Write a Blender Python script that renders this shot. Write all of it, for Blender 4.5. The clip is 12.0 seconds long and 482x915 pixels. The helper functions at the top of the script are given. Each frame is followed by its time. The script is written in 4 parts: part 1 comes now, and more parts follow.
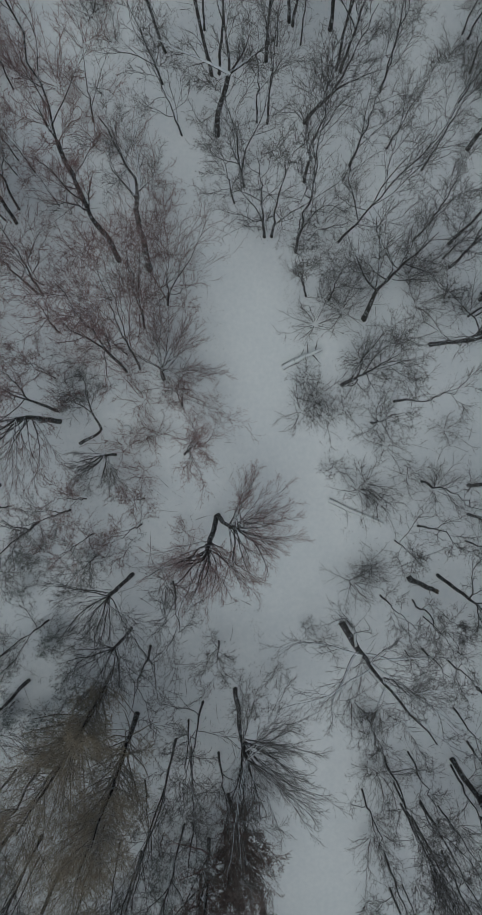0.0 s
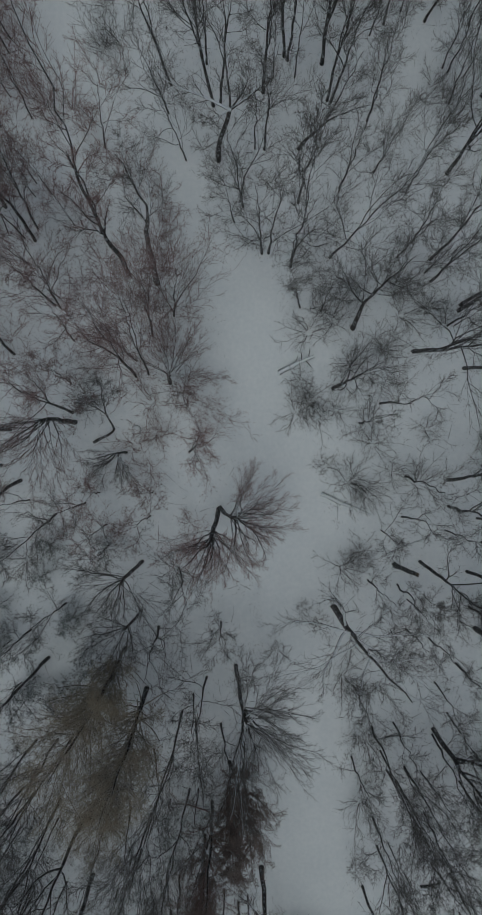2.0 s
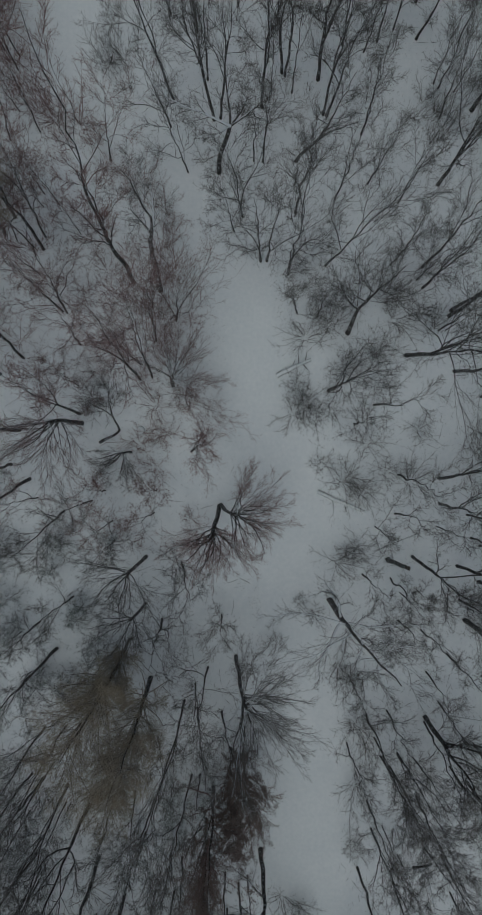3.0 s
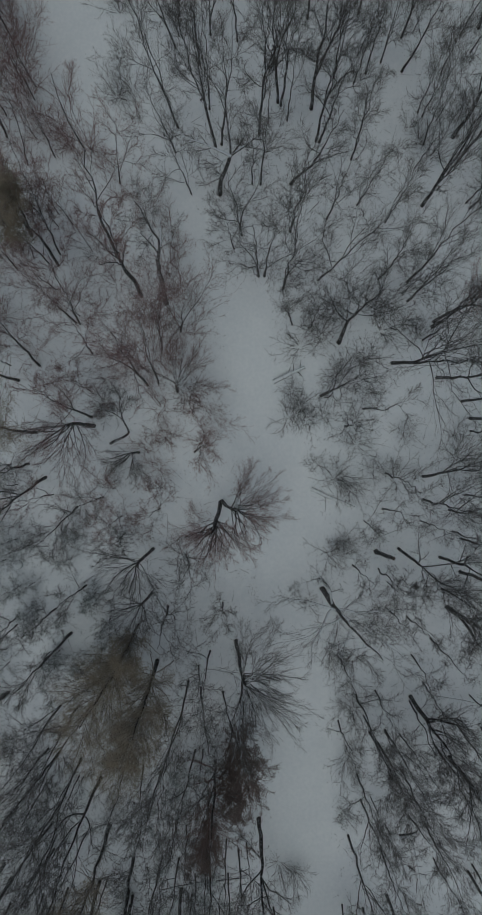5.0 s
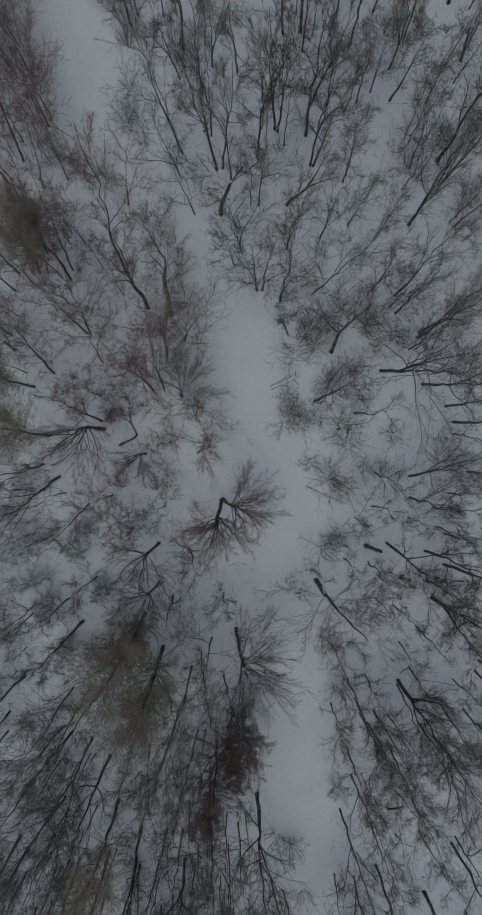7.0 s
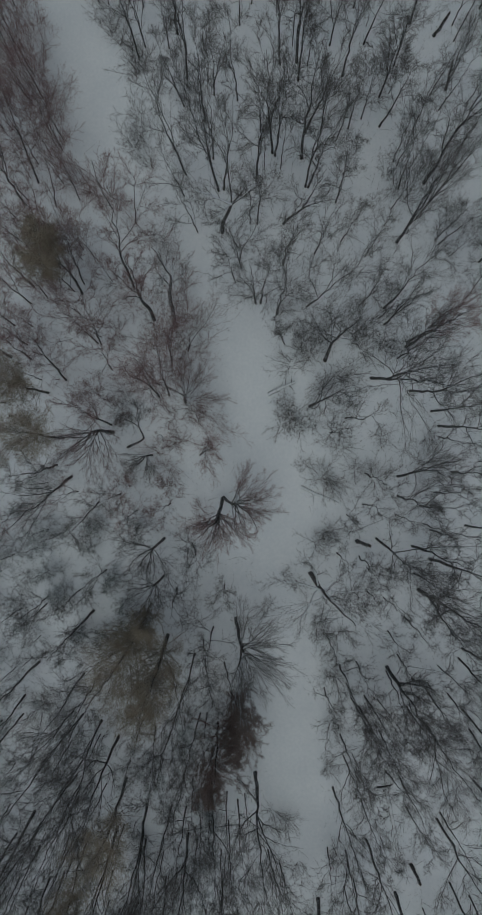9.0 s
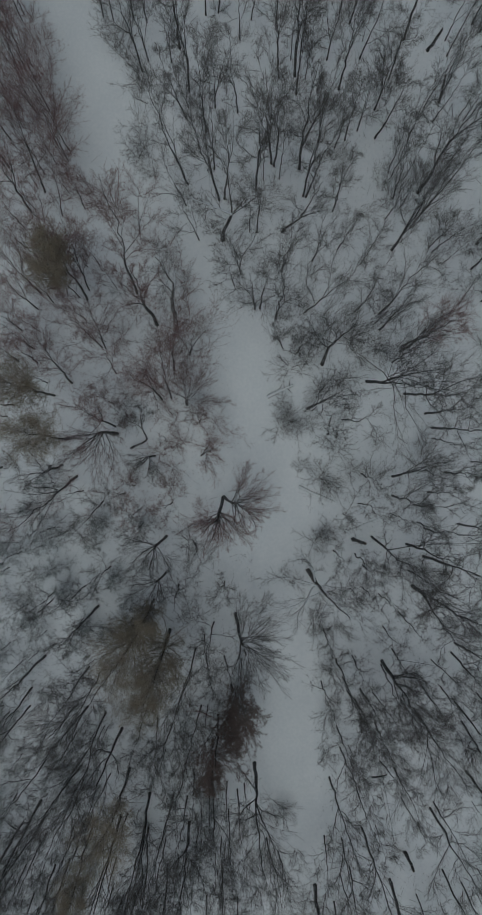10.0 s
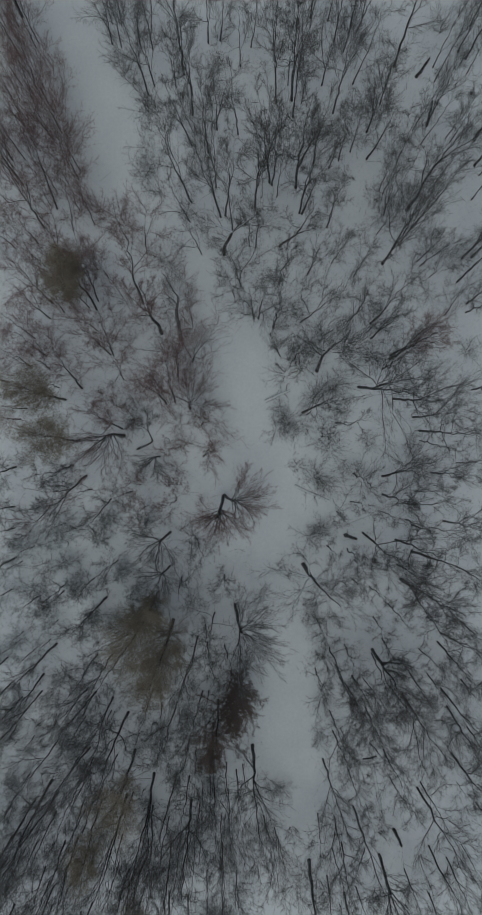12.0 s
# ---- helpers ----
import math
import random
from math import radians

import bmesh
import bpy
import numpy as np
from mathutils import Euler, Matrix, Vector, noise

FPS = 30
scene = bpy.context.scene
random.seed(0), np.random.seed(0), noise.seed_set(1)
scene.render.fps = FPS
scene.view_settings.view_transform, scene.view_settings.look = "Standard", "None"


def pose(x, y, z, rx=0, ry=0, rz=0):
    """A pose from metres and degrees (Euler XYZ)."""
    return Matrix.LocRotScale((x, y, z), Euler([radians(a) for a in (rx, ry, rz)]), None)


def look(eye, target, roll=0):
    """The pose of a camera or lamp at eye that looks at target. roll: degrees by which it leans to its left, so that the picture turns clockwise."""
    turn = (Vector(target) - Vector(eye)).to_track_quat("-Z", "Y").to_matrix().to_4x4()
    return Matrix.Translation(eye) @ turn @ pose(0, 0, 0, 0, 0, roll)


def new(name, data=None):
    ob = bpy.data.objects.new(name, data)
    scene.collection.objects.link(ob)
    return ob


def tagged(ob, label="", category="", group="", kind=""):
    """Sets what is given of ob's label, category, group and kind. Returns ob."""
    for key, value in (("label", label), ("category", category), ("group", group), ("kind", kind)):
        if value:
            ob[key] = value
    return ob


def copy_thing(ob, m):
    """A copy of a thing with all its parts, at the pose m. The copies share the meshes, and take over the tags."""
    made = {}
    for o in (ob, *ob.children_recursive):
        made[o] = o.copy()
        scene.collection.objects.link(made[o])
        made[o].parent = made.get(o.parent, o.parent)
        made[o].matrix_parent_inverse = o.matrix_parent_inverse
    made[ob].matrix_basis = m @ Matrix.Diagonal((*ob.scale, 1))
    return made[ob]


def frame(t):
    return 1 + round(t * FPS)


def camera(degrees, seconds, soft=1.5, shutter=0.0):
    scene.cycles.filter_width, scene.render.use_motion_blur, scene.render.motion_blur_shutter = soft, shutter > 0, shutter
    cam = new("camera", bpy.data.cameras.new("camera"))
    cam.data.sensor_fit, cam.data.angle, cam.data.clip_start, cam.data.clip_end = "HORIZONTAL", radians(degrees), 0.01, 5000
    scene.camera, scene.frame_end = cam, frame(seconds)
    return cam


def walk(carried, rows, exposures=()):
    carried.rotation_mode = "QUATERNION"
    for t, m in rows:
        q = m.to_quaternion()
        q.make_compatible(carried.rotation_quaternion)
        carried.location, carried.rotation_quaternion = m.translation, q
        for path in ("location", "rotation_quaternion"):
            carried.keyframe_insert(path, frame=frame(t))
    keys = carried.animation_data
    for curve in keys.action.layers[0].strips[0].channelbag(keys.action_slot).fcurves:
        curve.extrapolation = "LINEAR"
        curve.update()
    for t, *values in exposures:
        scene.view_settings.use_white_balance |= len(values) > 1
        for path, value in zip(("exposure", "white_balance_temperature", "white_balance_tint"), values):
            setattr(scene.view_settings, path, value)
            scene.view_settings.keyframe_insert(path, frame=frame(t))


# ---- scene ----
cam = camera(43.0, 12.0, soft=1.15)
ROWS = [
    (0, 0.081, -0.154, 30.296, 0.145, 0.097, 1.353),
    (0.5, 0.039, -0.166, 31.026, 0.077, 0.020, 1.325),
    (1, 0.005, -0.176, 31.757, 0.021, -0.045, 1.300),
    (1.5, -0.023, -0.184, 32.487, -0.024, -0.099, 1.277),
    (2, -0.045, -0.191, 33.218, -0.059, -0.143, 1.256),
    (2.5, -0.061, -0.196, 33.948, -0.085, -0.178, 1.237),
    (3, -0.072, -0.199, 34.679, -0.102, -0.204, 1.222),
    (5, -0.077, -0.200, 37.605, -0.103, -0.243, 1.184),
    (5.5, -0.071, -0.197, 38.337, -0.089, -0.240, 1.182),
    (6, -0.063, -0.194, 39.069, -0.071, -0.235, 1.182),
    (6.5, -0.053, -0.191, 39.801, -0.051, -0.227, 1.185),
    (7, -0.043, -0.187, 40.533, -0.027, -0.218, 1.190),
    (9, -0.004, -0.168, 43.464, 0.075, -0.185, 1.241),
    (9.5, 0.003, -0.164, 44.197, 0.098, -0.182, 1.261),
    (10, 0.008, -0.159, 44.931, 0.120, -0.183, 1.284),
    (10.5, 0.009, -0.156, 45.664, 0.139, -0.188, 1.310),
    (11, 0.007, -0.152, 46.398, 0.155, -0.200, 1.339),
    (11.5, 0.002, -0.150, 47.131, 0.165, -0.218, 1.371),
    (12, -0.009, -0.148, 47.865, 0.171, -0.243, 1.406),
]
EXPO = [(0, -1.15, 5630, -2.7), (0.4, -1.38, 5630, -2.7), (12, -1.48, 5630, -2.7)]
walk(cam, [(t, pose(x, y, z, rx, ry, rz)) for t, x, y, z, rx, ry, rz in ROWS], EXPO)

# ---- light: an overcast winter sky ----
SUN_ELEVATION, SUN_TURN = radians(76), radians(200)
world = bpy.data.worlds.new("overcast_sky")
scene.world = world
world.use_nodes = True
wn = world.node_tree.nodes
sky = wn.new("ShaderNodeTexSky")
sky.sky_type, sky.sun_disc = "NISHITA", False
sky.sun_elevation, sky.sun_rotation = SUN_ELEVATION, SUN_TURN
sky.air_density, sky.dust_density, sky.ozone_density = 0.7, 9.0, 0.6
wn["Background"].inputs["Strength"].default_value = 0.085
world.node_tree.links.new(sky.outputs["Color"], wn["Background"].inputs["Color"])
sun = new("sun", bpy.data.lights.new("sun", "SUN"))
sun.data.energy, sun.data.angle, sun.data.color = 1.0, radians(60), (1.0, 0.98, 0.96)
sun.matrix_world = look((0, 0, 60), (-math.sin(SUN_TURN) * 60 / math.tan(SUN_ELEVATION), -math.cos(SUN_TURN) * 60 / math.tan(SUN_ELEVATION), 0))


# ---- materials ----
def material(name, dark, light, scale, rough=0.85, bump=0.3, fine=6.0, vary=0.25, snow=0.0):
    """A rough natural surface: two scales of noise between two colours, relief, a tone of its own for each object, and
    snow that lies on what faces the sky."""
    m = bpy.data.materials.new(name)
    m.use_nodes = True
    n, l = m.node_tree.nodes, m.node_tree.links
    p = n["Principled BSDF"]
    p.inputs["Roughness"].default_value = rough
    p.inputs["Specular IOR Level"].default_value = 0.25
    place = n.new("ShaderNodeTexCoord")
    big, small = n.new("ShaderNodeTexNoise"), n.new("ShaderNodeTexNoise")
    for node, s in ((big, scale), (small, scale * fine)):
        node.inputs["Scale"].default_value = s
        node.inputs["Detail"].default_value = 6
        l.new(place.outputs["Object"], node.inputs["Vector"])
    both = n.new("ShaderNodeMath")
    both.operation = "MULTIPLY_ADD"
    both.inputs[1].default_value = 0.5
    half = n.new("ShaderNodeMath")
    half.operation = "MULTIPLY"
    half.inputs[1].default_value = 0.5
    l.new(small.outputs["Fac"], half.inputs[0])
    l.new(big.outputs["Fac"], both.inputs[0])
    l.new(half.outputs[0], both.inputs[2])
    ramp = n.new("ShaderNodeValToRGB")
    ramp.color_ramp.elements[0].position, ramp.color_ramp.elements[1].position = 0.36, 0.64
    ramp.color_ramp.elements[0].color, ramp.color_ramp.elements[1].color = (*dark, 1), (*light, 1)
    l.new(both.outputs[0], ramp.inputs["Fac"])
    info, tone = n.new("ShaderNodeObjectInfo"), n.new("ShaderNodeMapRange")
    tone.inputs["To Min"].default_value, tone.inputs["To Max"].default_value = 1 - vary, 1 + vary
    l.new(info.outputs["Random"], tone.inputs["Value"])
    hsv = n.new("ShaderNodeHueSaturation")
    l.new(tone.outputs["Result"], hsv.inputs["Value"])
    l.new(ramp.outputs["Color"], hsv.inputs["Color"])
    colour = hsv.outputs["Color"]
    if snow:
        geo, split, add, edge = n.new("ShaderNodeNewGeometry"), n.new("ShaderNodeSeparateXYZ"), n.new("ShaderNodeMath"), n.new("ShaderNodeMapRange")
        l.new(geo.outputs["Normal"], split.inputs[0])
        patch = n.new("ShaderNodeTexNoise")
        patch.inputs["Scale"].default_value, patch.inputs["Detail"].default_value = 4.5, 8
        l.new(place.outputs["Object"], patch.inputs["Vector"])
        l.new(split.outputs["Z"], add.inputs[0])
        l.new(patch.outputs["Fac"], add.inputs[1])
        edge.inputs["From Min"].default_value, edge.inputs["From Max"].default_value = 1.62 - snow, 1.70 - snow
        l.new(add.outputs[0], edge.inputs["Value"])
        mix = n.new("ShaderNodeMix")
        mix.data_type = "RGBA"
        speck, dust, most = n.new("ShaderNodeTexNoise"), n.new("ShaderNodeMapRange"), n.new("ShaderNodeMath")
        speck.inputs["Scale"].default_value, speck.inputs["Detail"].default_value = 7.0, 9
        l.new(place.outputs["Object"], speck.inputs["Vector"])
        dust.inputs["From Min"].default_value, dust.inputs["From Max"].default_value = 0.535, 0.62
        dust.inputs["To Max"].default_value = 0.55
        l.new(speck.outputs["Fac"], dust.inputs["Value"])
        most.operation = "MAXIMUM"
        l.new(edge.outputs["Result"], most.inputs[0])
        l.new(dust.outputs["Result"], most.inputs[1])
        l.new(most.outputs[0], mix.inputs["Factor"])
        l.new(colour, mix.inputs["A"])
        mix.inputs["B"].default_value = (0.74, 0.77, 0.8, 1)
        colour = mix.outputs["Result"]
    l.new(colour, p.inputs["Base Color"])
    relief = n.new("ShaderNodeBump")
    relief.inputs["Strength"].default_value, relief.inputs["Distance"].default_value = bump, 0.02
    l.new(both.outputs[0], relief.inputs["Height"])
    l.new(relief.outputs["Normal"], p.inputs["Normal"])
    return m


SNOW = material("snow", (0.74, 0.77, 0.79), (0.82, 0.84, 0.85), 0.35, 0.65, 0.5, 14.0, 0.0)
BARK = material("bark", (0.036, 0.034, 0.033), (0.105, 0.098, 0.092), 4.0, snow=0.36)
PALE_BARK = material("snow_dusted_bark", (0.055, 0.05, 0.046), (0.15, 0.138, 0.13), 4.0, snow=0.70)
SNOWY_BARK = material("snow_laden_bark", (0.05, 0.046, 0.042), (0.12, 0.11, 0.105), 4.0, snow=0.86)
TWIG = material("twig", (0.103, 0.098, 0.094), (0.172, 0.163, 0.154), 3.0, vary=0.25)
RED_TWIG = material("reddish_twig", (0.188, 0.122, 0.115), (0.29, 0.197, 0.187), 3.0, vary=0.2)
RED_BRANCH = material("reddish_branch_bark", (0.11, 0.076, 0.072), (0.232, 0.165, 0.157), 3.0, vary=0.2, snow=0.33)
NEEDLE = material("pine_needles", (0.188, 0.161, 0.118), (0.310, 0.266, 0.200), 1.2, vary=0.15)
SPRUCE = material("young_conifer_needles", (0.105, 0.12, 0.113), (0.21, 0.23, 0.217), 1.5, vary=0.2, snow=0.24)
DEAD_LEAF = material("dead_brown_leaves", (0.088, 0.070, 0.063), (0.172, 0.138, 0.124), 2.0, vary=0.15)
DEAD_WOOD = material("weathered_wood", (0.035, 0.032, 0.03), (0.10, 0.095, 0.09), 5.0, snow=0.3)
PALE_TWIG = material("pale_dead_twig", (0.22, 0.20, 0.175), (0.37, 0.345, 0.31), 3.0, vary=0.15)
LOG_WOOD = material("grey_log_wood", (0.10, 0.095, 0.09), (0.24, 0.23, 0.22), 5.0, snow=0.6)
WEED = material("dry_weeds", (0.06, 0.05, 0.043), (0.14, 0.12, 0.10), 2.0, vary=0.1)


# ---- building helpers ----
def mesh_of(name, verts, faces, mat, smooth=True):
    """A mesh from numpy arrays: faces all with the same number of corners."""
    me = bpy.data.meshes.new(name)
    count, corners = faces.shape
    me.vertices.add(len(verts))
    me.vertices.foreach_set("co", np.ascontiguousarray(verts, dtype=np.float32).ravel())
    me.loops.add(count * corners)
    me.loops.foreach_set("vertex_index", np.ascontiguousarray(faces, dtype=np.int32).ravel())
    me.polygons.add(count)
    me.polygons.foreach_set("loop_start", np.arange(0, count * corners, corners, dtype=np.int32))
    me.polygons.foreach_set("use_smooth", np.full(count, smooth))
    me.materials.append(mat)
    me.update(calc_edges=True)
    return me


def part(name, geometry, mat, parent, label="", smooth=True, kind=""):
    ob = new(name, mesh_of(name, *geometry, mat, smooth))
    ob.parent = parent
    return tagged(ob, label=label, kind=kind)


def merged(*pieces):
    verts, faces, base = [], [], 0
    for v, f in pieces:
        verts.append(v)
        faces.append(f + base)
        base += len(v)
    return np.concatenate(verts), np.concatenate(faces)


def unit(v):
    return v / np.maximum(np.linalg.norm(v, axis=-1, keepdims=True), 1e-9)


def sides_of(tangent):
    """Two directions square to each tangent."""
    ref = np.where(np.abs(tangent[..., 2:3]) > 0.8, np.array([1.0, 0, 0]), np.array([0, 0, 1.0]))
    u = unit(np.cross(tangent, ref))
    return u, np.cross(tangent, u)


def tubes(pts, rad, sides, rough=0.0):
    """Tapered tubes round n polylines of p points: pts (n, p, 3), rad (n, p)."""
    n, p, _ = pts.shape
    u, v = sides_of(unit(pts[:, -1] - pts[:, 0])[:, None, :])
    a = np.arange(sides) * 2 * np.pi / sides
    ring = np.cos(a)[:, None] * u[:, :, None, :] + np.sin(a)[:, None] * v[:, :, None, :]
    knots = 1 + rough * np.sin(np.arange(n * p * sides) * 2.7 + 3 * np.sin(np.arange(n * p * sides) * 0.61)).reshape(n, p, sides, 1)
    verts = (pts[:, :, None, :] + rad[:, :, None, None] * ring * knots).reshape(-1, 3)
    base = (np.arange(n)[:, None, None] * p + np.arange(p - 1)[None, :, None]) * sides
    k = np.arange(sides)[None, None, :]
    k2 = (k + 1) % sides
    faces = np.stack([base + k, base + k2, base + sides + k2, base + sides + k], -1).reshape(-1, 4)
    return verts, faces


def spikes(pts, rad):
    """Three-sided tapering twigs that end in a point, as triangles: pts (n, p, 3), rad (n, p)."""
    n, p, _ = pts.shape
    u, v = sides_of(unit(pts[:, -1] - pts[:, 0])[:, None, :])
    a = np.arange(3) * 2 * np.pi / 3
    ring = np.cos(a)[:, None] * u[:, :, None, :] + np.sin(a)[:, None] * v[:, :, None, :]
    body = (pts[:, :-1, None, :] + rad[:, :-1, None, None] * ring).reshape(n, -1, 3)
    verts = np.concatenate([body, pts[:, -1:]], 1).reshape(-1, 3)
    each = 3 * (p - 1) + 1
    tri = []
    for i in range(p - 2):
        for k in range(3):
            a0, b0, a1, b1 = 3 * i + k, 3 * i + (k + 1) % 3, 3 * i + 3 + k, 3 * i + 3 + (k + 1) % 3
            tri += [(a0, b0, b1), (a0, b1, a1)]
    for k in range(3):
        tri.append((3 * (p - 2) + k, 3 * (p - 2) + (k + 1) % 3, 3 * (p - 1)))
    faces = (np.arange(n)[:, None, None] * each + np.array(tri)[None]).reshape(-1, 3)
    return verts, faces


def slivers(start, end, width):
    """The finest shoots: one slim triangle each."""
    u, v = sides_of(unit(end - start))
    a = np.arange(len(start)) * 2.4
    side = (np.cos(a)[:, None] * u + np.sin(a)[:, None] * v) * (width / 2)
    verts = np.stack([start - side, start + side, end], 1).reshape(-1, 3)
    return verts, np.arange(len(start) * 3).reshape(-1, 3)


def grow(start, way, length, points, wander, up, rng):
    """n bent shoots from their starts; up: how they turn towards the sky, or towards any way."""
    n = len(start)
    pull = np.array(up) if np.ndim(up) else np.array([0, 0, up])
    pts = np.empty((n, points, 3))
    pts[:, 0], d = start, unit(way)
    step = (length / (points - 1))[:, None]
    for i in range(1, points):
        d = unit(d + rng.normal(0, wander, (n, 3)) + pull)
        pts[:, i] = pts[:, i - 1] + d * step
    return pts


def sprout(pts, rad, per, low, high, angle, length, points, wander, up, rng, thick=0.6, cap=1.0, tip=0.35, shrink=0.5):
    """Side shoots along n parent shoots: their polylines, radii and the place along the parent."""
    n, p, _ = pts.shape
    idx = np.repeat(np.arange(n), per)
    s = low + (high - low) * (np.tile(np.arange(per), n) + rng.random(n * per)) / per
    f = np.minimum(s * (p - 1), p - 1.001)
    i = f.astype(int)
    w = (f - i)[:, None]
    start = pts[idx, i] * (1 - w) + pts[idx, i + 1] * w
    r = rad[idx, i] * (1 - w[:, 0]) + rad[idx, i + 1] * w[:, 0]
    t = unit(pts[idx, i + 1] - pts[idx, i])
    u, v = sides_of(t)
    az = np.arange(n * per) * 2.4 + rng.normal(0, 0.5, n * per) + idx
    a = np.radians(angle) * rng.uniform(0.7, 1.3, n * per)
    way = np.cos(a)[:, None] * t + np.sin(a)[:, None] * (np.cos(az)[:, None] * u + np.sin(az)[:, None] * v)
    size = length[idx] if np.ndim(length) else np.full(n * per, float(length))
    size = size * (1 - shrink * s) * rng.uniform(0.65, 1.25, n * per)
    r0 = np.minimum(r * thick, cap)
    shoots = grow(start, way, size, points, wander, up, rng)
    radii = r0[:, None] * np.linspace(1, tip, points)[None, :]
    return shoots, radii, size


# ---- the ground ----
TRAIL = np.array([(-18.0, 44.5), (-14.3, 35.5), (-10.1, 24.1), (-5.9, 17.4), (-1.8, 12.9), (0.4, 7.5), (1.5, 1.6), (3.4, -4.3), (3.1, -9.3), (4.1, -16.6), (4.3, -23.4), (4.8, -28.0), (3.7, -35.6), (2.6, -46.2)])
HALF_TRAIL = 1.95


def trail_distance(x, y):
    """How far places lie from the trail's middle line."""
    best = np.full(np.shape(x), 1e9)
    for a, b in zip(TRAIL[:-1], TRAIL[1:]):
        d = b - a
        s = np.clip(((x - a[0]) * d[0] + (y - a[1]) * d[1]) / (d @ d), 0, 1)
        best = np.minimum(best, np.hypot(x - a[0] - s * d[0], y - a[1] - s * d[1]))
    return best


def rise(x, y):
    """The lie of the land: a low hill on one side, gentle waves, the trail a shallow trough."""
    hill = 1.3 * np.exp(-((x + 12) / 6.5) ** 2 - ((y + 11) / 7.5) ** 2)
    waves = 0.10 * np.sin(0.31 * x + 0.17 * y) * np.cos(0.23 * y - 0.11 * x + 1.3) + 0.05 * np.sin(0.9 * x - 0.5 * y) * np.cos(0.8 * y + 0.4 * x)
    k = np.clip((trail_distance(x, y) - 1.4) / 1.2, 0, 1)
    return hill + waves * (0.3 + 0.7 * k) - 0.16 * (1 - k * k * (3 - 2 * k))


def build_ground():
    def line(inner, step):
        core = np.arange(-inner, inner + step / 2, step)
        far = inner + np.cumsum(step * 1.35 ** np.arange(1, 26))
        return np.concatenate([-far[::-1], core, far])
    xs, ys = line(27, 0.34), line(43, 0.34)
    gx, gy = np.meshgrid(xs, ys)
    z = rise(gx, gy)
    rough = np.array([noise.fractal((x * 1.1, y * 1.1, 0.0), 1.0, 2.1, 3) if abs(x) < 30 and abs(y) < 46 else 0.0 for x, y in zip(gx.ravel(), gy.ravel())])
    k = np.clip((trail_distance(gx, gy) - 1.5) / 0.9, 0.12, 1)
    z = z + 0.075 * rough.reshape(z.shape) * k
    verts = np.stack([gx, gy, z], -1).reshape(-1, 3)
    i = np.arange(len(ys) - 1)[:, None] * len(xs) + np.arange(len(xs) - 1)[None, :]
    faces = np.stack([i, i + 1, i + 1 + len(xs), i + len(xs)], -1).reshape(-1, 4)
    tagged(new("ground", mesh_of("ground", verts, faces, SNOW)), "snow-covered forest floor with a smooth trail running through", "ground", kind="structure")


build_ground()


def stand(name, x, y, label, category, group):
    """The empty at a thing's foot."""
    ob = tagged(new(name), label, category, group)
    ob.location = (x, y, float(rise(np.array(x), np.array(y))) - 0.05)
    return ob


# ---- trees ----
made = 0


def blades(at, way, length, width):
    """Slim folded needles or leaves: three corners on a base edge and a tip."""
    u, v = sides_of(unit(way))
    tip = at + unit(way) * length[:, None]
    mid = at + unit(way) * length[:, None] * 0.4
    verts = np.stack([at, mid + u * width[:, None], tip, mid - u * width[:, None] + v * width[:, None] * 0.6], 1).reshape(-1, 3)
    return verts, (np.arange(len(at)) * 4)[:, None] + np.arange(4)[None, :]


def along(pts, per, rng, low=0.0):
    """Places and tangents along shoots."""
    n, p, _ = pts.shape
    idx = np.repeat(np.arange(n), per)
    f = np.minimum((low + (1 - low) * rng.random(n * per)) * (p - 1), p - 1.001)
    i = f.astype(int)
    w = (f - i)[:, None]
    return pts[idx, i] * (1 - w) + pts[idx, i + 1] * w, unit(pts[idx, i + 1] - pts[idx, i])


def trunk_line(h, lx, ly, d, rng, points=10, bend=0.008, split=0.0, via=()):
    """A trunk from its foot to its tip, through the bends in via where it is crooked."""
    s = np.linspace(0, 1, points)
    if via:
        ctrl = np.array([(0.0, 0.0, 0.0), *via, (lx, ly, h)])
        run = np.concatenate([[0], np.cumsum(np.linalg.norm(np.diff(ctrl, axis=0), axis=1))])
        pts = np.stack([np.interp(s * run[-1], run, ctrl[:, k]) for k in range(3)], -1)
        pts[1:-1] = 0.2 * pts[:-2] + 0.6 * pts[1:-1] + 0.2 * pts[2:]
        wig = np.zeros((points, 2))
    else:
        wig = np.cumsum(rng.normal(0, bend * h / 3, (points, 2)), 0)
        wig = wig - s[:, None] * wig[-1] - (1 - s[:, None]) * wig[0]
        wig *= 0.2 + 1.2 * s[:, None] if split else 1.0
        pts = np.stack([lx * s, ly * s, h * s], -1)
    wig += rng.normal(0, 0.010 * math.sqrt(h), (points, 2)) * np.minimum(s * 5, 1)[:, None]
    pts[:, :2] += wig
    above = np.clip((s - split) / 0.15, 0, 1) if split else 0.0
    rad = d / 2 * (1 - 0.86 * s ** 0.9) * (1 - 0.30 * above) * (1 + 0.08 * np.exp(-s * h / 0.4))
    return pts[None], rad[None]


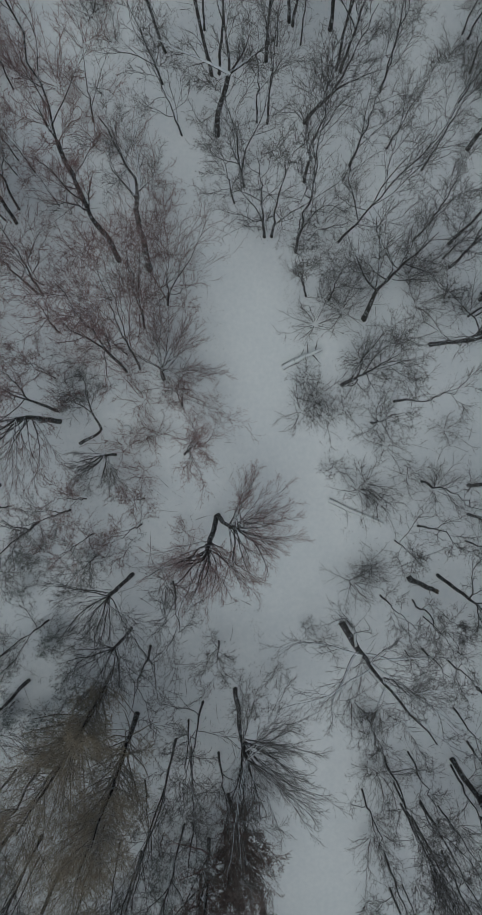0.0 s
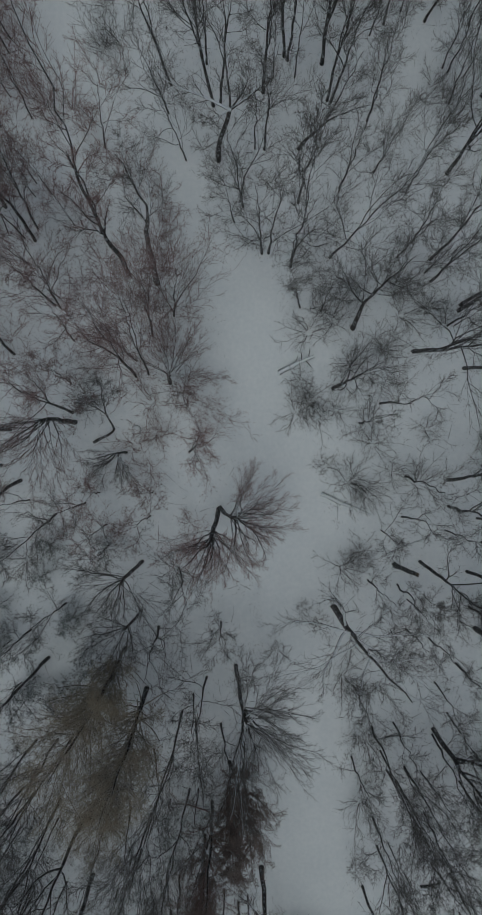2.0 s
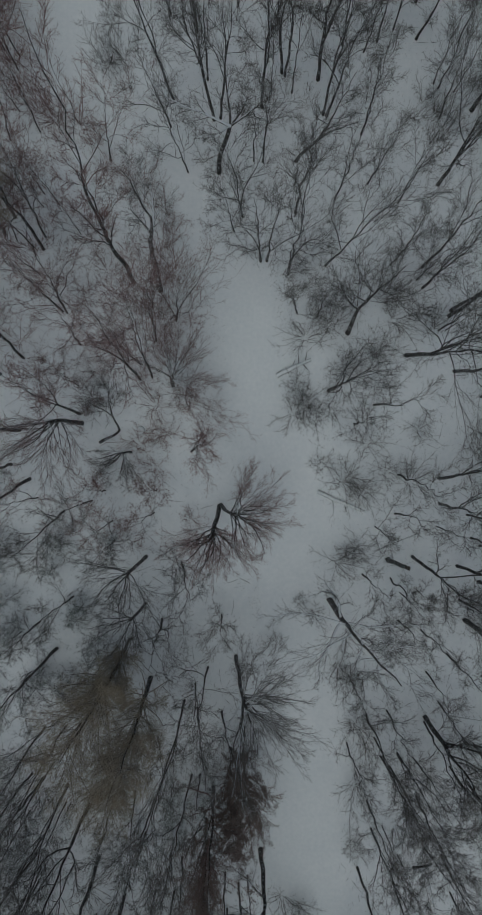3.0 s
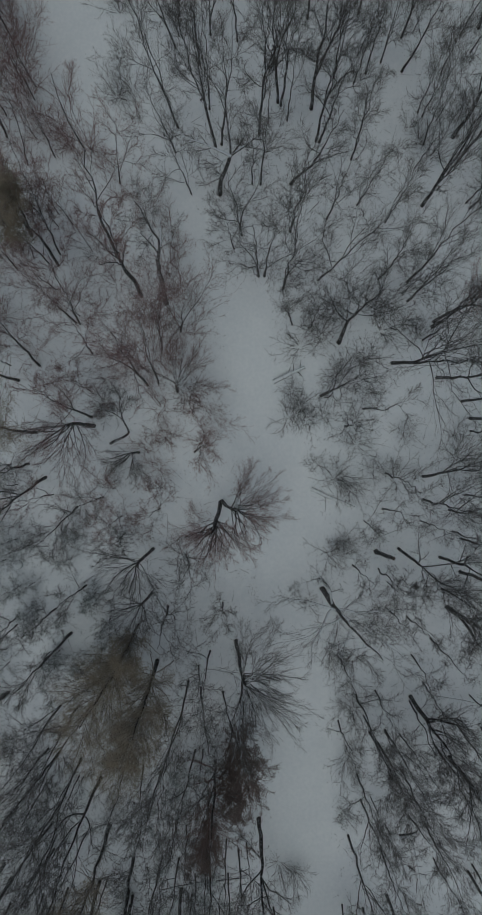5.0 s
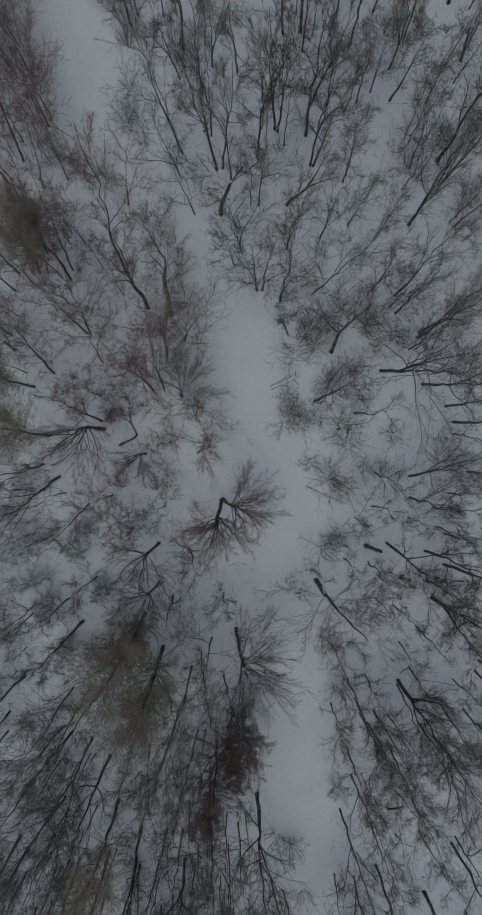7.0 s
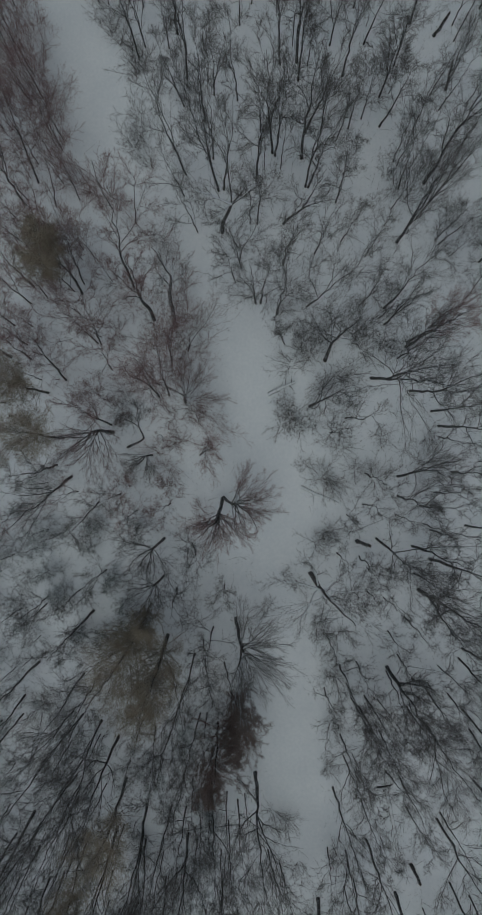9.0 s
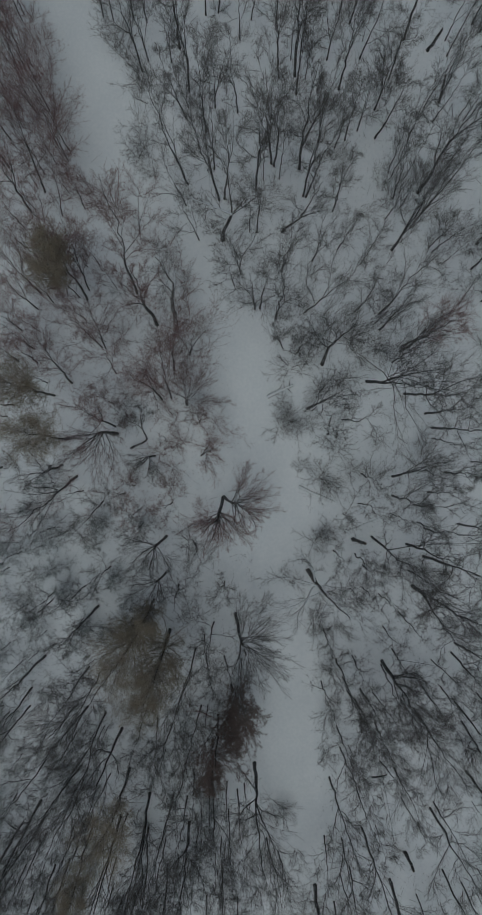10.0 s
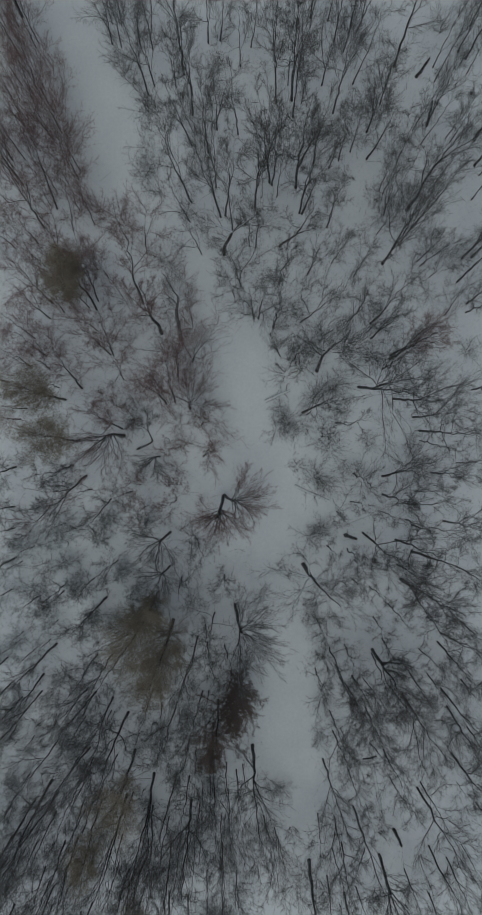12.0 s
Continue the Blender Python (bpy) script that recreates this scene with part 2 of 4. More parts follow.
def bare_tree(x, y, h, lx, ly, d, wide=1.0, first=0.0, bark=None, twig=None, bend=0.014, label="", dense=1.0, fork=0.6, limbs=0, via=(), toward=(0.0, 0.0), snowy=0, leaves=0, angle=0):
    """A leafless broadleaf tree: its tip leans (lx, ly) from its foot; d: the trunk's thickness; via: bends of the trunk;
    toward: where its limbs sweep to; snowy: how many of its limbs carry snow; leaves: withered ones left on each twig."""
    global made
    made += 1
    rng = np.random.default_rng(100 + made)
    bark, twig = bark or BARK, twig or TWIG
    first = first or (0.30 if d > 0.14 else 0.18)
    sort = "slender bare sapling with thin grey twigs in snow" if d < 0.12 else "tall bare tree with dark bark and upswept branches" if h > 14 else "bare grey-brown tree with a fine twiggy crown"
    small = d < 0.12
    tree = stand("sapling" if small else "tree", x, y, label or sort, "sapling" if small else "tree", "saplings of the wood" if small else "bare trees of the wood")
    tp, tr = trunk_line(h, lx, ly, d, rng, 15, bend, first, via)
    part("trunk", tubes(tp, tr, 9, 0.17), bark, tree)
    n1 = limbs or int(5 + h * 0.42)
    tall = h > 9.5
    up = 0.085 if tall else 0.05
    drift = np.array([toward[0], toward[1], up])
    spread = h * (0.43 if tall else 0.44) * wide
    lp, lr, ls = sprout(tp, tr, n1, first, 0.97, angle or (rng.uniform(22, 34) if tall else rng.uniform(32, 46)), spread, 9, 0.15, drift, rng, 0.64, tip=0.16, shrink=0.6)
    if rng.random() < fork and d > 0.11:
        fp, fr, fs = sprout(tp, tr, 1, first * 0.8, first + 0.15, 17, h * 0.58, 9, 0.10, drift, rng, 0.82, tip=0.14, shrink=0.2)
        lp, lr, ls = np.concatenate([fp, lp]), np.concatenate([fr, lr]), np.concatenate([fs, ls])
    main = 3 + int(d * 18 if d > 0.12 else 0)
    for i, k in enumerate(np.argsort(-ls)[:main]):
        part("limb", tubes(lp[k:k + 1], lr[k:k + 1], 5), SNOWY_BARK if i < snowy else bark, tree, "limb under a line of snow" if i < snowy else "")
    rest = np.argsort(-ls)[main:]
    ends = np.array([toward[0], toward[1], up * 0.9])
    bp, br, bs = sprout(lp, lr, 7, 0.18, 0.98, 26 if tall else 36, ls * 0.50, 4 if d > 0.12 else 3, 0.13, ends, rng, 0.62, 0.026, 0.35)
    pieces = [spikes(bp, np.maximum(br, 0.0085))]
    if len(rest):
        pieces.append(spikes(lp[rest], np.maximum(lr[rest], 0.010)))
    part("branchwork", merged(*pieces), RED_BRANCH if twig == RED_TWIG else bark, tree, kind="stuff")
    per = max(3, int(round((7.4 if d > 0.19 else 6.2 if d > 0.1 else 4.6) * dense)))
    sp, sr, ss = sprout(bp, br, per, 0.08, 1.0, 32 if tall else 42, bs * 0.44 + 0.18, 2, 0.07, ends, rng, 0.7, 0.010, 0.6)
    qp, qr, qs = sprout(lp, lr, 3, 0.25, 1.0, 36, ls * 0.2 + 0.3, 2, 0.07, ends, rng, 0.5, 0.010, 0.6)
    sp, sr, ss = np.concatenate([sp, qp]), np.concatenate([sr, qr]), np.concatenate([ss, qs])
    fp, fr, fs = sprout(sp, sr, 4, 0.10, 0.98, 46, ss * 0.42 + 0.09, 2, 0.1, 0.02, rng, 0.9, 0.006, 0.6)
    part("crown", merged(spikes(sp, np.maximum(sr, 0.0072)), slivers(fp[:, 0], fp[:, 1], 0.012)), twig, tree, kind="stuff")
    if leaves:
        at, way = along(sp, leaves, rng)
        keep = rng.random(len(at)) < 0.45
        at, way = at[keep], unit(way[keep] + rng.normal(0, 0.9, (int(keep.sum()), 3)))
        part("foliage", blades(at, way, rng.uniform(0.05, 0.10, len(at)), rng.uniform(0.012, 0.022, len(at))), DEAD_LEAF, tree, "a few withered brown leaves", kind="stuff")
    return tree


def crooked_tree(x, y):
    """A short bent tree that holds two long snow-laden limbs out to its sides."""
    rng = np.random.default_rng(77)
    tree = stand("tree", x, y, "short crooked tree with long snow-covered limbs beside the trail", "tree", "bare trees of the wood")
    s = np.linspace(0, 1, 8)
    tp = np.stack([-0.06 * np.sin(s * 5.0) + 0.62 * s ** 1.4, 0.08 * np.sin(s * 6), 5.0 * s], -1)[None]
    tr = (0.135 * (1 - 0.3 * s))[None]
    part("trunk", tubes(tp, tr, 9), BARK, tree)
    top = tp[0, -1]
    ways = np.array([[-1.0, 0.25, 0.10], [1.0, 0.35, 0.25], [0.1, 0.6, 1.0], [-0.35, -0.55, 0.25], [0.5, 0.1, 0.9]])
    size = np.array([3.3, 2.2, 3.0, 2.2, 2.6])
    lp = grow(np.tile(top, (5, 1)) - ways * 0.06, ways, size, 8, 0.12, 0.02, rng)
    lr = np.array([0.085, 0.09, 0.06, 0.05, 0.05])[:, None] * np.linspace(1, 0.2, 8)[None, :]
    for k in range(5):
        part("limb", tubes(lp[k:k + 1], lr[k:k + 1], 6), SNOWY_BARK if k in (0, 3) else BARK, tree, "limb under a line of snow" if k in (0, 3) else "")
    bp, br, bs = sprout(lp, lr, 8, 0.2, 1.0, 38, size * 0.4, 5, 0.12, 0.06, rng, 0.5, 0.022, 0.3)
    sp, sr, ss = sprout(bp, br, 8, 0.1, 1.0, 36, bs * 0.5 + 0.2, 3, 0.1, 0.04, rng, 0.7, 0.008, 0.5)
    fp, fr, fs = sprout(sp, sr, 6, 0.1, 1.0, 30, ss * 0.5 + 0.1, 2, 0.1, 0.02, rng, 0.9, 0.005, 0.6)
    part("crown", merged(spikes(bp, br), spikes(sp, np.maximum(sr, 0.0055)), slivers(fp[:, 0], fp[:, 1], 0.011)), TWIG, tree, kind="stuff")
    return tree


def fan_tree(x, y, bends, d, count, low, high, size, twig, label, seed, rise_low=8, rise_high=55, snowy=0):
    """A bent tree whose limbs spread like a fan from its top, between two compass angles (degrees from +x)."""
    rng = np.random.default_rng(seed)
    tree = stand("tree", x, y, label, "tree", "bare trees of the wood")
    tx, ty, h = bends[-1]
    tp, tr = trunk_line(h, tx, ty, d, rng, 12, via=bends[:-1])
    tr = d / 2 * np.linspace(1, 0.62, 12)[None]
    part("trunk", tubes(tp, tr, 9, 0.15), BARK, tree)
    az = np.radians(np.linspace(low, high, count) + rng.normal(0, 5, count))
    el = np.radians(rng.uniform(rise_low, rise_high, count))
    way = np.stack([np.cos(az) * np.cos(el), np.sin(az) * np.cos(el), np.sin(el)], -1)
    start = tp[0, np.minimum(rng.integers(8, 12, count), 11)]
    ls = size * rng.uniform(0.8, 1.1, count)
    lp = grow(start, way, ls, 9, 0.11, 0.012, rng)
    lr = rng.uniform(0.022, 0.042, count)[:, None] * np.linspace(1, 0.2, 9)[None, :]
    for k in range(count):
        part("limb", tubes(lp[k:k + 1], lr[k:k + 1], 5), SNOWY_BARK if k < snowy else BARK, tree, "limb under a line of snow" if k < snowy else "")
    bp, br, bs = sprout(lp, lr, 8, 0.22, 0.98, 25, ls * 0.40, 4, 0.11, 0.02, rng, 0.62, 0.016, 0.4, 0.6)
    sp, sr, ss = sprout(bp, br, 7, 0.08, 1.0, 30, bs * 0.42 + 0.14, 2, 0.08, 0.02, rng, 0.7, 0.009, 0.6)
    fp, fr, fs = sprout(sp, sr, 4, 0.1, 0.98, 38, ss * 0.42 + 0.07, 2, 0.1, 0.02, rng, 0.9, 0.006, 0.6)
    part("branchwork", spikes(bp, np.maximum(br, 0.008)), RED_BRANCH if twig == RED_TWIG else BARK, tree, kind="stuff")
    part("crown", merged(spikes(sp, np.maximum(sr, 0.0058)), slivers(fp[:, 0], fp[:, 1], 0.010)), twig, tree, kind="stuff")
    return tree


def pine_tree(x, y, h, lx, ly, d, wide=1.0, first=0.5):
    """A tall pine: a bare shaft with dead snags below a soft crown of needle tufts."""
    global made
    made += 1
    rng = np.random.default_rng(100 + made)
    tree = stand("pine_tree", x, y, "tall pine with a soft olive-brown needle crown", "tree", "pines of the wood")
    tp, tr = trunk_line(h, lx, ly, d, rng, bend=0.012)
    part("trunk", tubes(tp, tr, 9), BARK, tree)
    lp, lr, ls = sprout(tp, tr, 64, first, 0.99, 45, h * 0.235 * wide, 6, 0.09, 0.10, rng, 0.4, 0.035, 0.35, 0.40)
    for k in np.argsort(-ls)[:8]:
        part("limb", tubes(lp[k:k + 1], lr[k:k + 1], 5), PALE_TWIG, tree, "pale thin limb")
    rest = np.argsort(-ls)[8:]
    sp, sr, ss = sprout(tp, tr, 34, 0.14, first + 0.2, 40, h * 0.17 * wide, 4, 0.14, 0.08, rng, 0.3, 0.014, 0.4)
    bp, br, bs = sprout(lp[12:], lr[12:], 12, 0.25, 1.0, 40, ls[12:] * 0.36, 4, 0.12, 0.08, rng, 0.6, 0.010, 0.4)
    part("branchwork", merged(spikes(lp[rest], np.maximum(lr[rest], 0.013)), spikes(sp, np.maximum(sr, 0.011)), spikes(bp, br)), PALE_TWIG, tree, "pale thin branches", kind="stuff")
    at, way = along(bp, 10, rng, 0.2)
    spread = unit(way + rng.normal(0, 0.9, way.shape))
    at = at + rng.normal(0, 0.07, at.shape)
    part("foliage", blades(at, spread, rng.uniform(0.18, 0.36, len(at)), rng.uniform(0.005, 0.009, len(at))), NEEDLE, tree, "soft olive-brown needle tufts", kind="stuff")
    return tree


def brown_leaf_tree(x, y, h, lx, ly, d, wide=1.0):
    """A low tree that keeps its dead leaves all winter."""
    global made
    made += 1
    rng = np.random.default_rng(100 + made)
    tree = stand("tree", x, y, "low tree holding dense dead rust-brown leaves", "tree", "trees with dead leaves")
    tp, tr = trunk_line(h, lx, ly, d, rng)
    part("trunk", tubes(tp, tr, 8), BARK, tree)
    lp, lr, ls = sprout(tp, tr, 20, 0.12, 0.98, 42, h * 0.30 * wide, 6, 0.12, 0.08, rng, 0.6, 0.05, 0.3, 0.5)
    for k in np.argsort(-ls)[:5]:
        part("limb", tubes(lp[k:k + 1], lr[k:k + 1], 5), BARK, tree)
    rest = np.argsort(-ls)[5:]
    bp, br, bs = sprout(lp, lr, 9, 0.1, 1.0, 45, ls * 0.5, 4, 0.15, 0.04, rng, 0.6, 0.010, 0.4)
    part("twig_work", merged(spikes(lp[rest], lr[rest]), spikes(bp, br)), RED_TWIG, tree, kind="stuff")
    at, way = along(bp, 60, rng, 0.0)
    at = at + rng.normal(0, 0.06, at.shape)
    way = unit(way + rng.normal(0, 0.8, way.shape) - np.array([0, 0, 0.3]))
    part("foliage", blades(at, way, rng.uniform(0.05, 0.09, len(at)), rng.uniform(0.010, 0.017, len(at))), DEAD_LEAF, tree, "curled rust-brown dead leaves", kind="stuff")
    return tree


def broken_trunk(x, y, h, lx, ly, d):
    """A dead trunk snapped off with a splintered, snow-capped end."""
    global made
    made += 1
    rng = np.random.default_rng(100 + made)
    snag = stand("broken_trunk", x, y, "leaning dead trunk snapped off, dusted with snow", "dead trunk", "broken trunks")
    s = np.linspace(0, 1, 7)
    wig = rng.normal(0, 0.03, (7, 2)) * np.minimum(s * 4, 1)[:, None]
    pts = np.stack([lx * s + wig[:, 0], ly * s + wig[:, 1], h * s], -1)[None]
    rad = (d / 2 * (1 - 0.25 * s) * (1 + 0.4 * np.exp(-s * h / 0.3)))[None]
    v, f = tubes(pts, rad, 10, 0.24)
    v[-10:, 2] += rng.uniform(-0.10, 0.12, 10)
    bole = part("trunk", (v, f), DEAD_WOOD, snag)
    core = pts[0, -1] + np.array([0, 0, -0.05])
    cap = np.concatenate([v[-10:], [core]])
    part("broken_end", (cap, np.stack([np.arange(10), (np.arange(10) + 1) % 10, np.full(10, 10)], -1)), WEED, bole, "pale splintered break")
    lp, lr, ls = sprout(pts, rad, 2, 0.3, 0.9, 60, h * 0.22, 4, 0.15, 0.05, rng, 0.3, 0.03, 0.3)
    for k in range(len(ls)):
        part("snag_branch", tubes(lp[k:k + 1], lr[k:k + 1], 5), DEAD_WOOD, snag)
    return snag


def fallen_log(x0, y0, x1, y1, d, lift=0.0, snowy=True, label="fallen trunk lying on the ground under a strip of snow"):
    """A trunk lying on the snow from one end to the other; lift: how far its far end is propped up."""
    global made
    made += 1
    rng = np.random.default_rng(100 + made)
    log = stand("fallen_log", x0, y0, label, "fallen log", "fallen logs")
    base = log.location
    s = np.linspace(0, 1, 9)
    xs, ys = x0 + (x1 - x0) * s, y0 + (y1 - y0) * s
    bow = np.cumsum(rng.normal(0, 0.02, (9, 2)), 0) * np.sin(s * np.pi)[:, None]
    zs = rise(xs, ys) + d * 0.35 + lift * s - base[2]
    pts = np.stack([xs - x0 + bow[:, 0], ys - y0 + bow[:, 1], zs], -1)[None]
    rad = (d / 2 * (1 - 0.45 * s))[None]
    v, f = tubes(pts, rad, 9, 0.12)
    bole = part("trunk", (v, f), LOG_WOOD if snowy else BARK, log)
    if snowy:
        part("snow_cover", tubes(pts + np.array([0, 0, d * 0.24]), rad * rng.uniform(0.85, 1.02, (1, 9)), 8), SNOW, bole, "strip of lying snow")
    lp, lr, ls = sprout(pts, rad, 5, 0.25, 0.95, 55, d * 5, 4, 0.15, 0.08, rng, 0.35, 0.03, 0.3)
    for k in range(len(ls)):
        part("branch_stub", tubes(lp[k:k + 1], lr[k:k + 1], 5), DEAD_WOOD, log)
    return log


def scatter(rng, count, x0, x1, y0, y1, clear):
    """Places in a stretch of the wood, clear of the trail."""
    got = []
    while len(got) < count:
        x, y = rng.uniform(x0, x1), rng.uniform(y0, y1)
        if trail_distance(np.array(x), np.array(y)) > clear:
            got.append((x, y))
    return got


def tree_stump(x, y, d, h):
    """A low cut stump under a cap of snow."""
    stump = stand("tree_stump", x, y, "low old tree stump under a cap of snow", "stump", "tree stumps")
    s = np.linspace(0, 1, 5)
    pts = np.stack([0.02 * s, 0.01 * s, h * s], -1)[None]
    part("trunk", tubes(pts, (d / 2 * (1 + 0.5 * (1 - s) ** 3))[None], 12, 0.08), DEAD_WOOD, stump)
    t = np.linspace(0, 1, 6)
    dome = np.stack([0.04 + 0 * t, 0.02 + 0 * t, h * 0.45 + 0.2 * np.sin(t * np.pi / 2)], -1)[None]
    part("snow_cap", tubes(dome, (d / 2 * 1.75 * np.sqrt(np.maximum(1 - t ** 2, 0.0)))[None], 12), SNOW, stump, "rounded cap of fresh snow")
    return stump


# The trees, each by its foot, height, lean and trunk.
bare_tree(-17.78, 34.11, 13.0, 0.5, -0.7, 0.24)
bare_tree(-17.84, 30.90, 9.7, 0.2, -0.7, 0.15, twig=RED_TWIG)
bare_tree(-17.96, 32.09, 6.0, 0.6, -0.1, 0.07, twig=RED_TWIG)
bare_tree(-16.65, 29.01, 7.5, 0.8, 0.1, 0.10, twig=RED_TWIG)
bare_tree(-16.85, 28.09, 7.5, 0.4, -0.0, 0.10, twig=RED_TWIG)
bare_tree(-14.71, 19.13, 10.0, 1.2, 0.9, 0.15, twig=RED_TWIG)
bare_tree(-15.67, 17.60, 11.0, 0.5, 0.4, 0.15, twig=RED_TWIG)
bare_tree(-17.35, 20.85, 11.3, 0.4, -0.2, 0.18, twig=RED_TWIG)
bare_tree(-18.22, 22.79, 10.0, 0.6, -0.1, 0.15, twig=RED_TWIG)
bare_tree(-13.39, 17.43, 7.9, 1.5, 1.1, 0.10, twig=RED_TWIG)
bare_tree(-10.70, 32.15, 8.7, 0.5, -0.3, 0.12)
bare_tree(-9.97, 31.94, 7.5, 0.5, -0.1, 0.10)
bare_tree(-7.72, 28.20, 10.6, -0.6, -0.1, 0.15, dense=1.3)
bare_tree(-7.29, 28.94, 8.7, -0.6, -0.2, 0.12, dense=1.3)
bare_tree(-7.49, 31.78, 8.7, 0.1, -0.3, 0.12, dense=1.3)
bare_tree(-8.51, 32.21, 7.5, 0.3, -0.2, 0.10, dense=1.3)
bare_tree(-5.02, 29.87, 11.3, 0.1, -0.5, 0.18, dense=1.3)
bare_tree(-5.59, 28.85, 7.4, 0.0, -0.4, 0.10, dense=1.3)
bare_tree(-4.26, 26.73, 10.0, 0.4, -0.2, 0.15, dense=1.3)
bare_tree(-3.16, 32.35, 8.7, 0.1, -0.3, 0.12, dense=1.3)
bare_tree(-2.25, 32.52, 7.5, 0.6, -0.2, 0.10, dense=1.3)
bare_tree(-2.95, 23.79, 10.0, 0.0, -0.2, 0.15, dense=1.3)
bare_tree(-2.29, 21.06, 10.0, 0.1, -0.0, 0.12, dense=1.3)
bare_tree(-4.18, 19.87, 13.1, -1.4, -0.4, 0.15, dense=1.3)
bare_tree(-4.23, 25.45, 5.3, -0.5, -0.5, 0.07, dense=1.3)
bare_tree(-1.87, 18.78, 11.9, -1.5, -0.2, 0.18, dense=1.3)
bare_tree(-1.51, 18.88, 11.3, 0.9, 0.1, 0.15, dense=1.3)
bare_tree(-2.31, 25.64, 8.7, -0.0, -0.3, 0.12, dense=1.3)
bare_tree(-4.44, 24.76, 8.7, -1.1, -0.4, 0.12, dense=1.3)
bare_tree(-0.66, 25.32, 9.1, -0.5, -0.0, 0.12, dense=1.3)
bare_tree(-0.61, 30.59, 7.5, -0.1, -0.2, 0.10, dense=1.3)
bare_tree(0.18, 32.12, 7.5, 0.6, -0.3, 0.10, dense=1.3)
bare_tree(0.81, 19.63, 11.3, -0.1, -0.1, 0.18, dense=1.3)
bare_tree(1.90, 21.63, 11.3, -1.0, -0.2, 0.18, dense=1.3)
bare_tree(2.09, 21.45, 10.1, -0.1, -0.0, 0.15, dense=1.3)
bare_tree(2.01, 32.27, 7.4, -0.2, -0.4, 0.10, dense=1.3)
bare_tree(2.30, 27.92, 10.0, -0.9, -0.4, 0.15, dense=1.3)
bare_tree(3.48, 28.09, 12.5, -0.6, -0.4, 0.21, dense=1.3)
bare_tree(3.61, 26.81, 10.0, -0.2, -0.3, 0.15, dense=1.3)
bare_tree(3.97, 21.32, 12.5, -0.2, -0.2, 0.21, dense=1.3)
bare_tree(4.29, 19.27, 11.6, -0.0, 0.0, 0.15, dense=1.3)
bare_tree(4.48, 19.22, 10.0, 0.8, -0.3, 0.15, dense=1.3)
bare_tree(5.29, 23.28, 8.7, -0.2, -0.1, 0.12, dense=1.3)
bare_tree(4.79, 34.64, 9.6, -0.1, -0.7, 0.15, dense=1.3)
bare_tree(5.79, 29.30, 8.7, 0.3, -0.5, 0.12, dense=1.3)
bare_tree(6.17, 34.45, 7.2, 0.0, -0.5, 0.10, dense=1.3)
bare_tree(6.67, 32.85, 8.7, -0.2, -0.4, 0.12, dense=1.3)
bare_tree(7.42, 32.05, 8.6, 0.2, -0.5, 0.12, dense=1.3)
bare_tree(7.84, 33.44, 9.6, -0.5, -0.6, 0.15, dense=1.3)
bare_tree(6.71, 27.12, 10.0, -0.2, -0.1, 0.15, dense=1.3)
bare_tree(7.26, 23.47, 8.7, -0.1, -0.1, 0.12, dense=1.3)
bare_tree(8.21, 29.45, 8.7, 0.6, -0.4, 0.12, dense=1.3)
bare_tree(8.43, 33.59, 8.4, 0.6, -0.7, 0.12, dense=1.3)
bare_tree(9.36, 25.68, 8.9, -0.3, -0.6, 0.15, dense=1.3)
bare_tree(9.45, 23.62, 8.5, 0.2, -0.8, 0.15, dense=1.3)
bare_tree(11.43, 31.01, 12.5, -0.5, -0.6, 0.21)
bare_tree(10.36, 27.91, 7.9, -0.4, -0.4, 0.12)
broken_trunk(13.19, 30.19, 2.5, 0.3, -0.1, 0.21)
broken_trunk(14.11, 26.40, 2.7, -0.4, 0.3, 0.18)
bare_tree(14.28, 26.87, 8.3, -0.4, -0.3, 0.12)
bare_tree(14.50, 31.00, 7.0, -0.3, -0.4, 0.10)
bare_tree(10.75, 20.90, 6.7, -0.4, -0.3, 0.10)
bare_tree(10.89, 19.21, 8.3, -0.7, 0.4, 0.10)
bare_tree(11.84, 23.45, 7.5, -0.4, -0.0, 0.10)
bare_tree(12.71, 19.72, 13.0, -0.0, -0.2, 0.24)
bare_tree(13.11, 18.35, 10.0, -0.1, -0.2, 0.15)
bare_tree(16.45, 32.29, 8.4, -0.3, -0.5, 0.12)
bare_tree(17.06, 31.76, 9.8, -0.3, -0.6, 0.15)
bare_tree(17.32, 34.29, 8.5, -0.4, -0.4, 0.12)
bare_tree(17.85, 25.36, 12.4, -0.5, -0.7, 0.24)
bare_tree(17.89, 23.38, 7.8, -0.2, -0.5, 0.12)
bare_tree(13.64, 24.88, 7.5, 0.0, -0.4, 0.10)
bare_tree(15.93, 25.07, 6.7, -0.3, -0.4, 0.10)
bare_tree(17.77, 20.67, 7.4, -0.3, -0.2, 0.10)
bare_tree(6.47, 18.18, 8.7, -0.4, -0.1, 0.12, dense=1.3)
bare_tree(8.16, 24.18, 7.4, -0.2, -0.3, 0.10, dense=1.3)
crooked_tree(-1.52, 15.86)
bare_tree(-0.14, 13.43, 8.7, -0.7, -0.3, 0.12)
bare_tree(-6.25, 9.55, 13.0, 0.3, 0.2, 0.27, twig=RED_TWIG, fork=0.0, wide=0.62, first=0.42, angle=30, limbs=12)
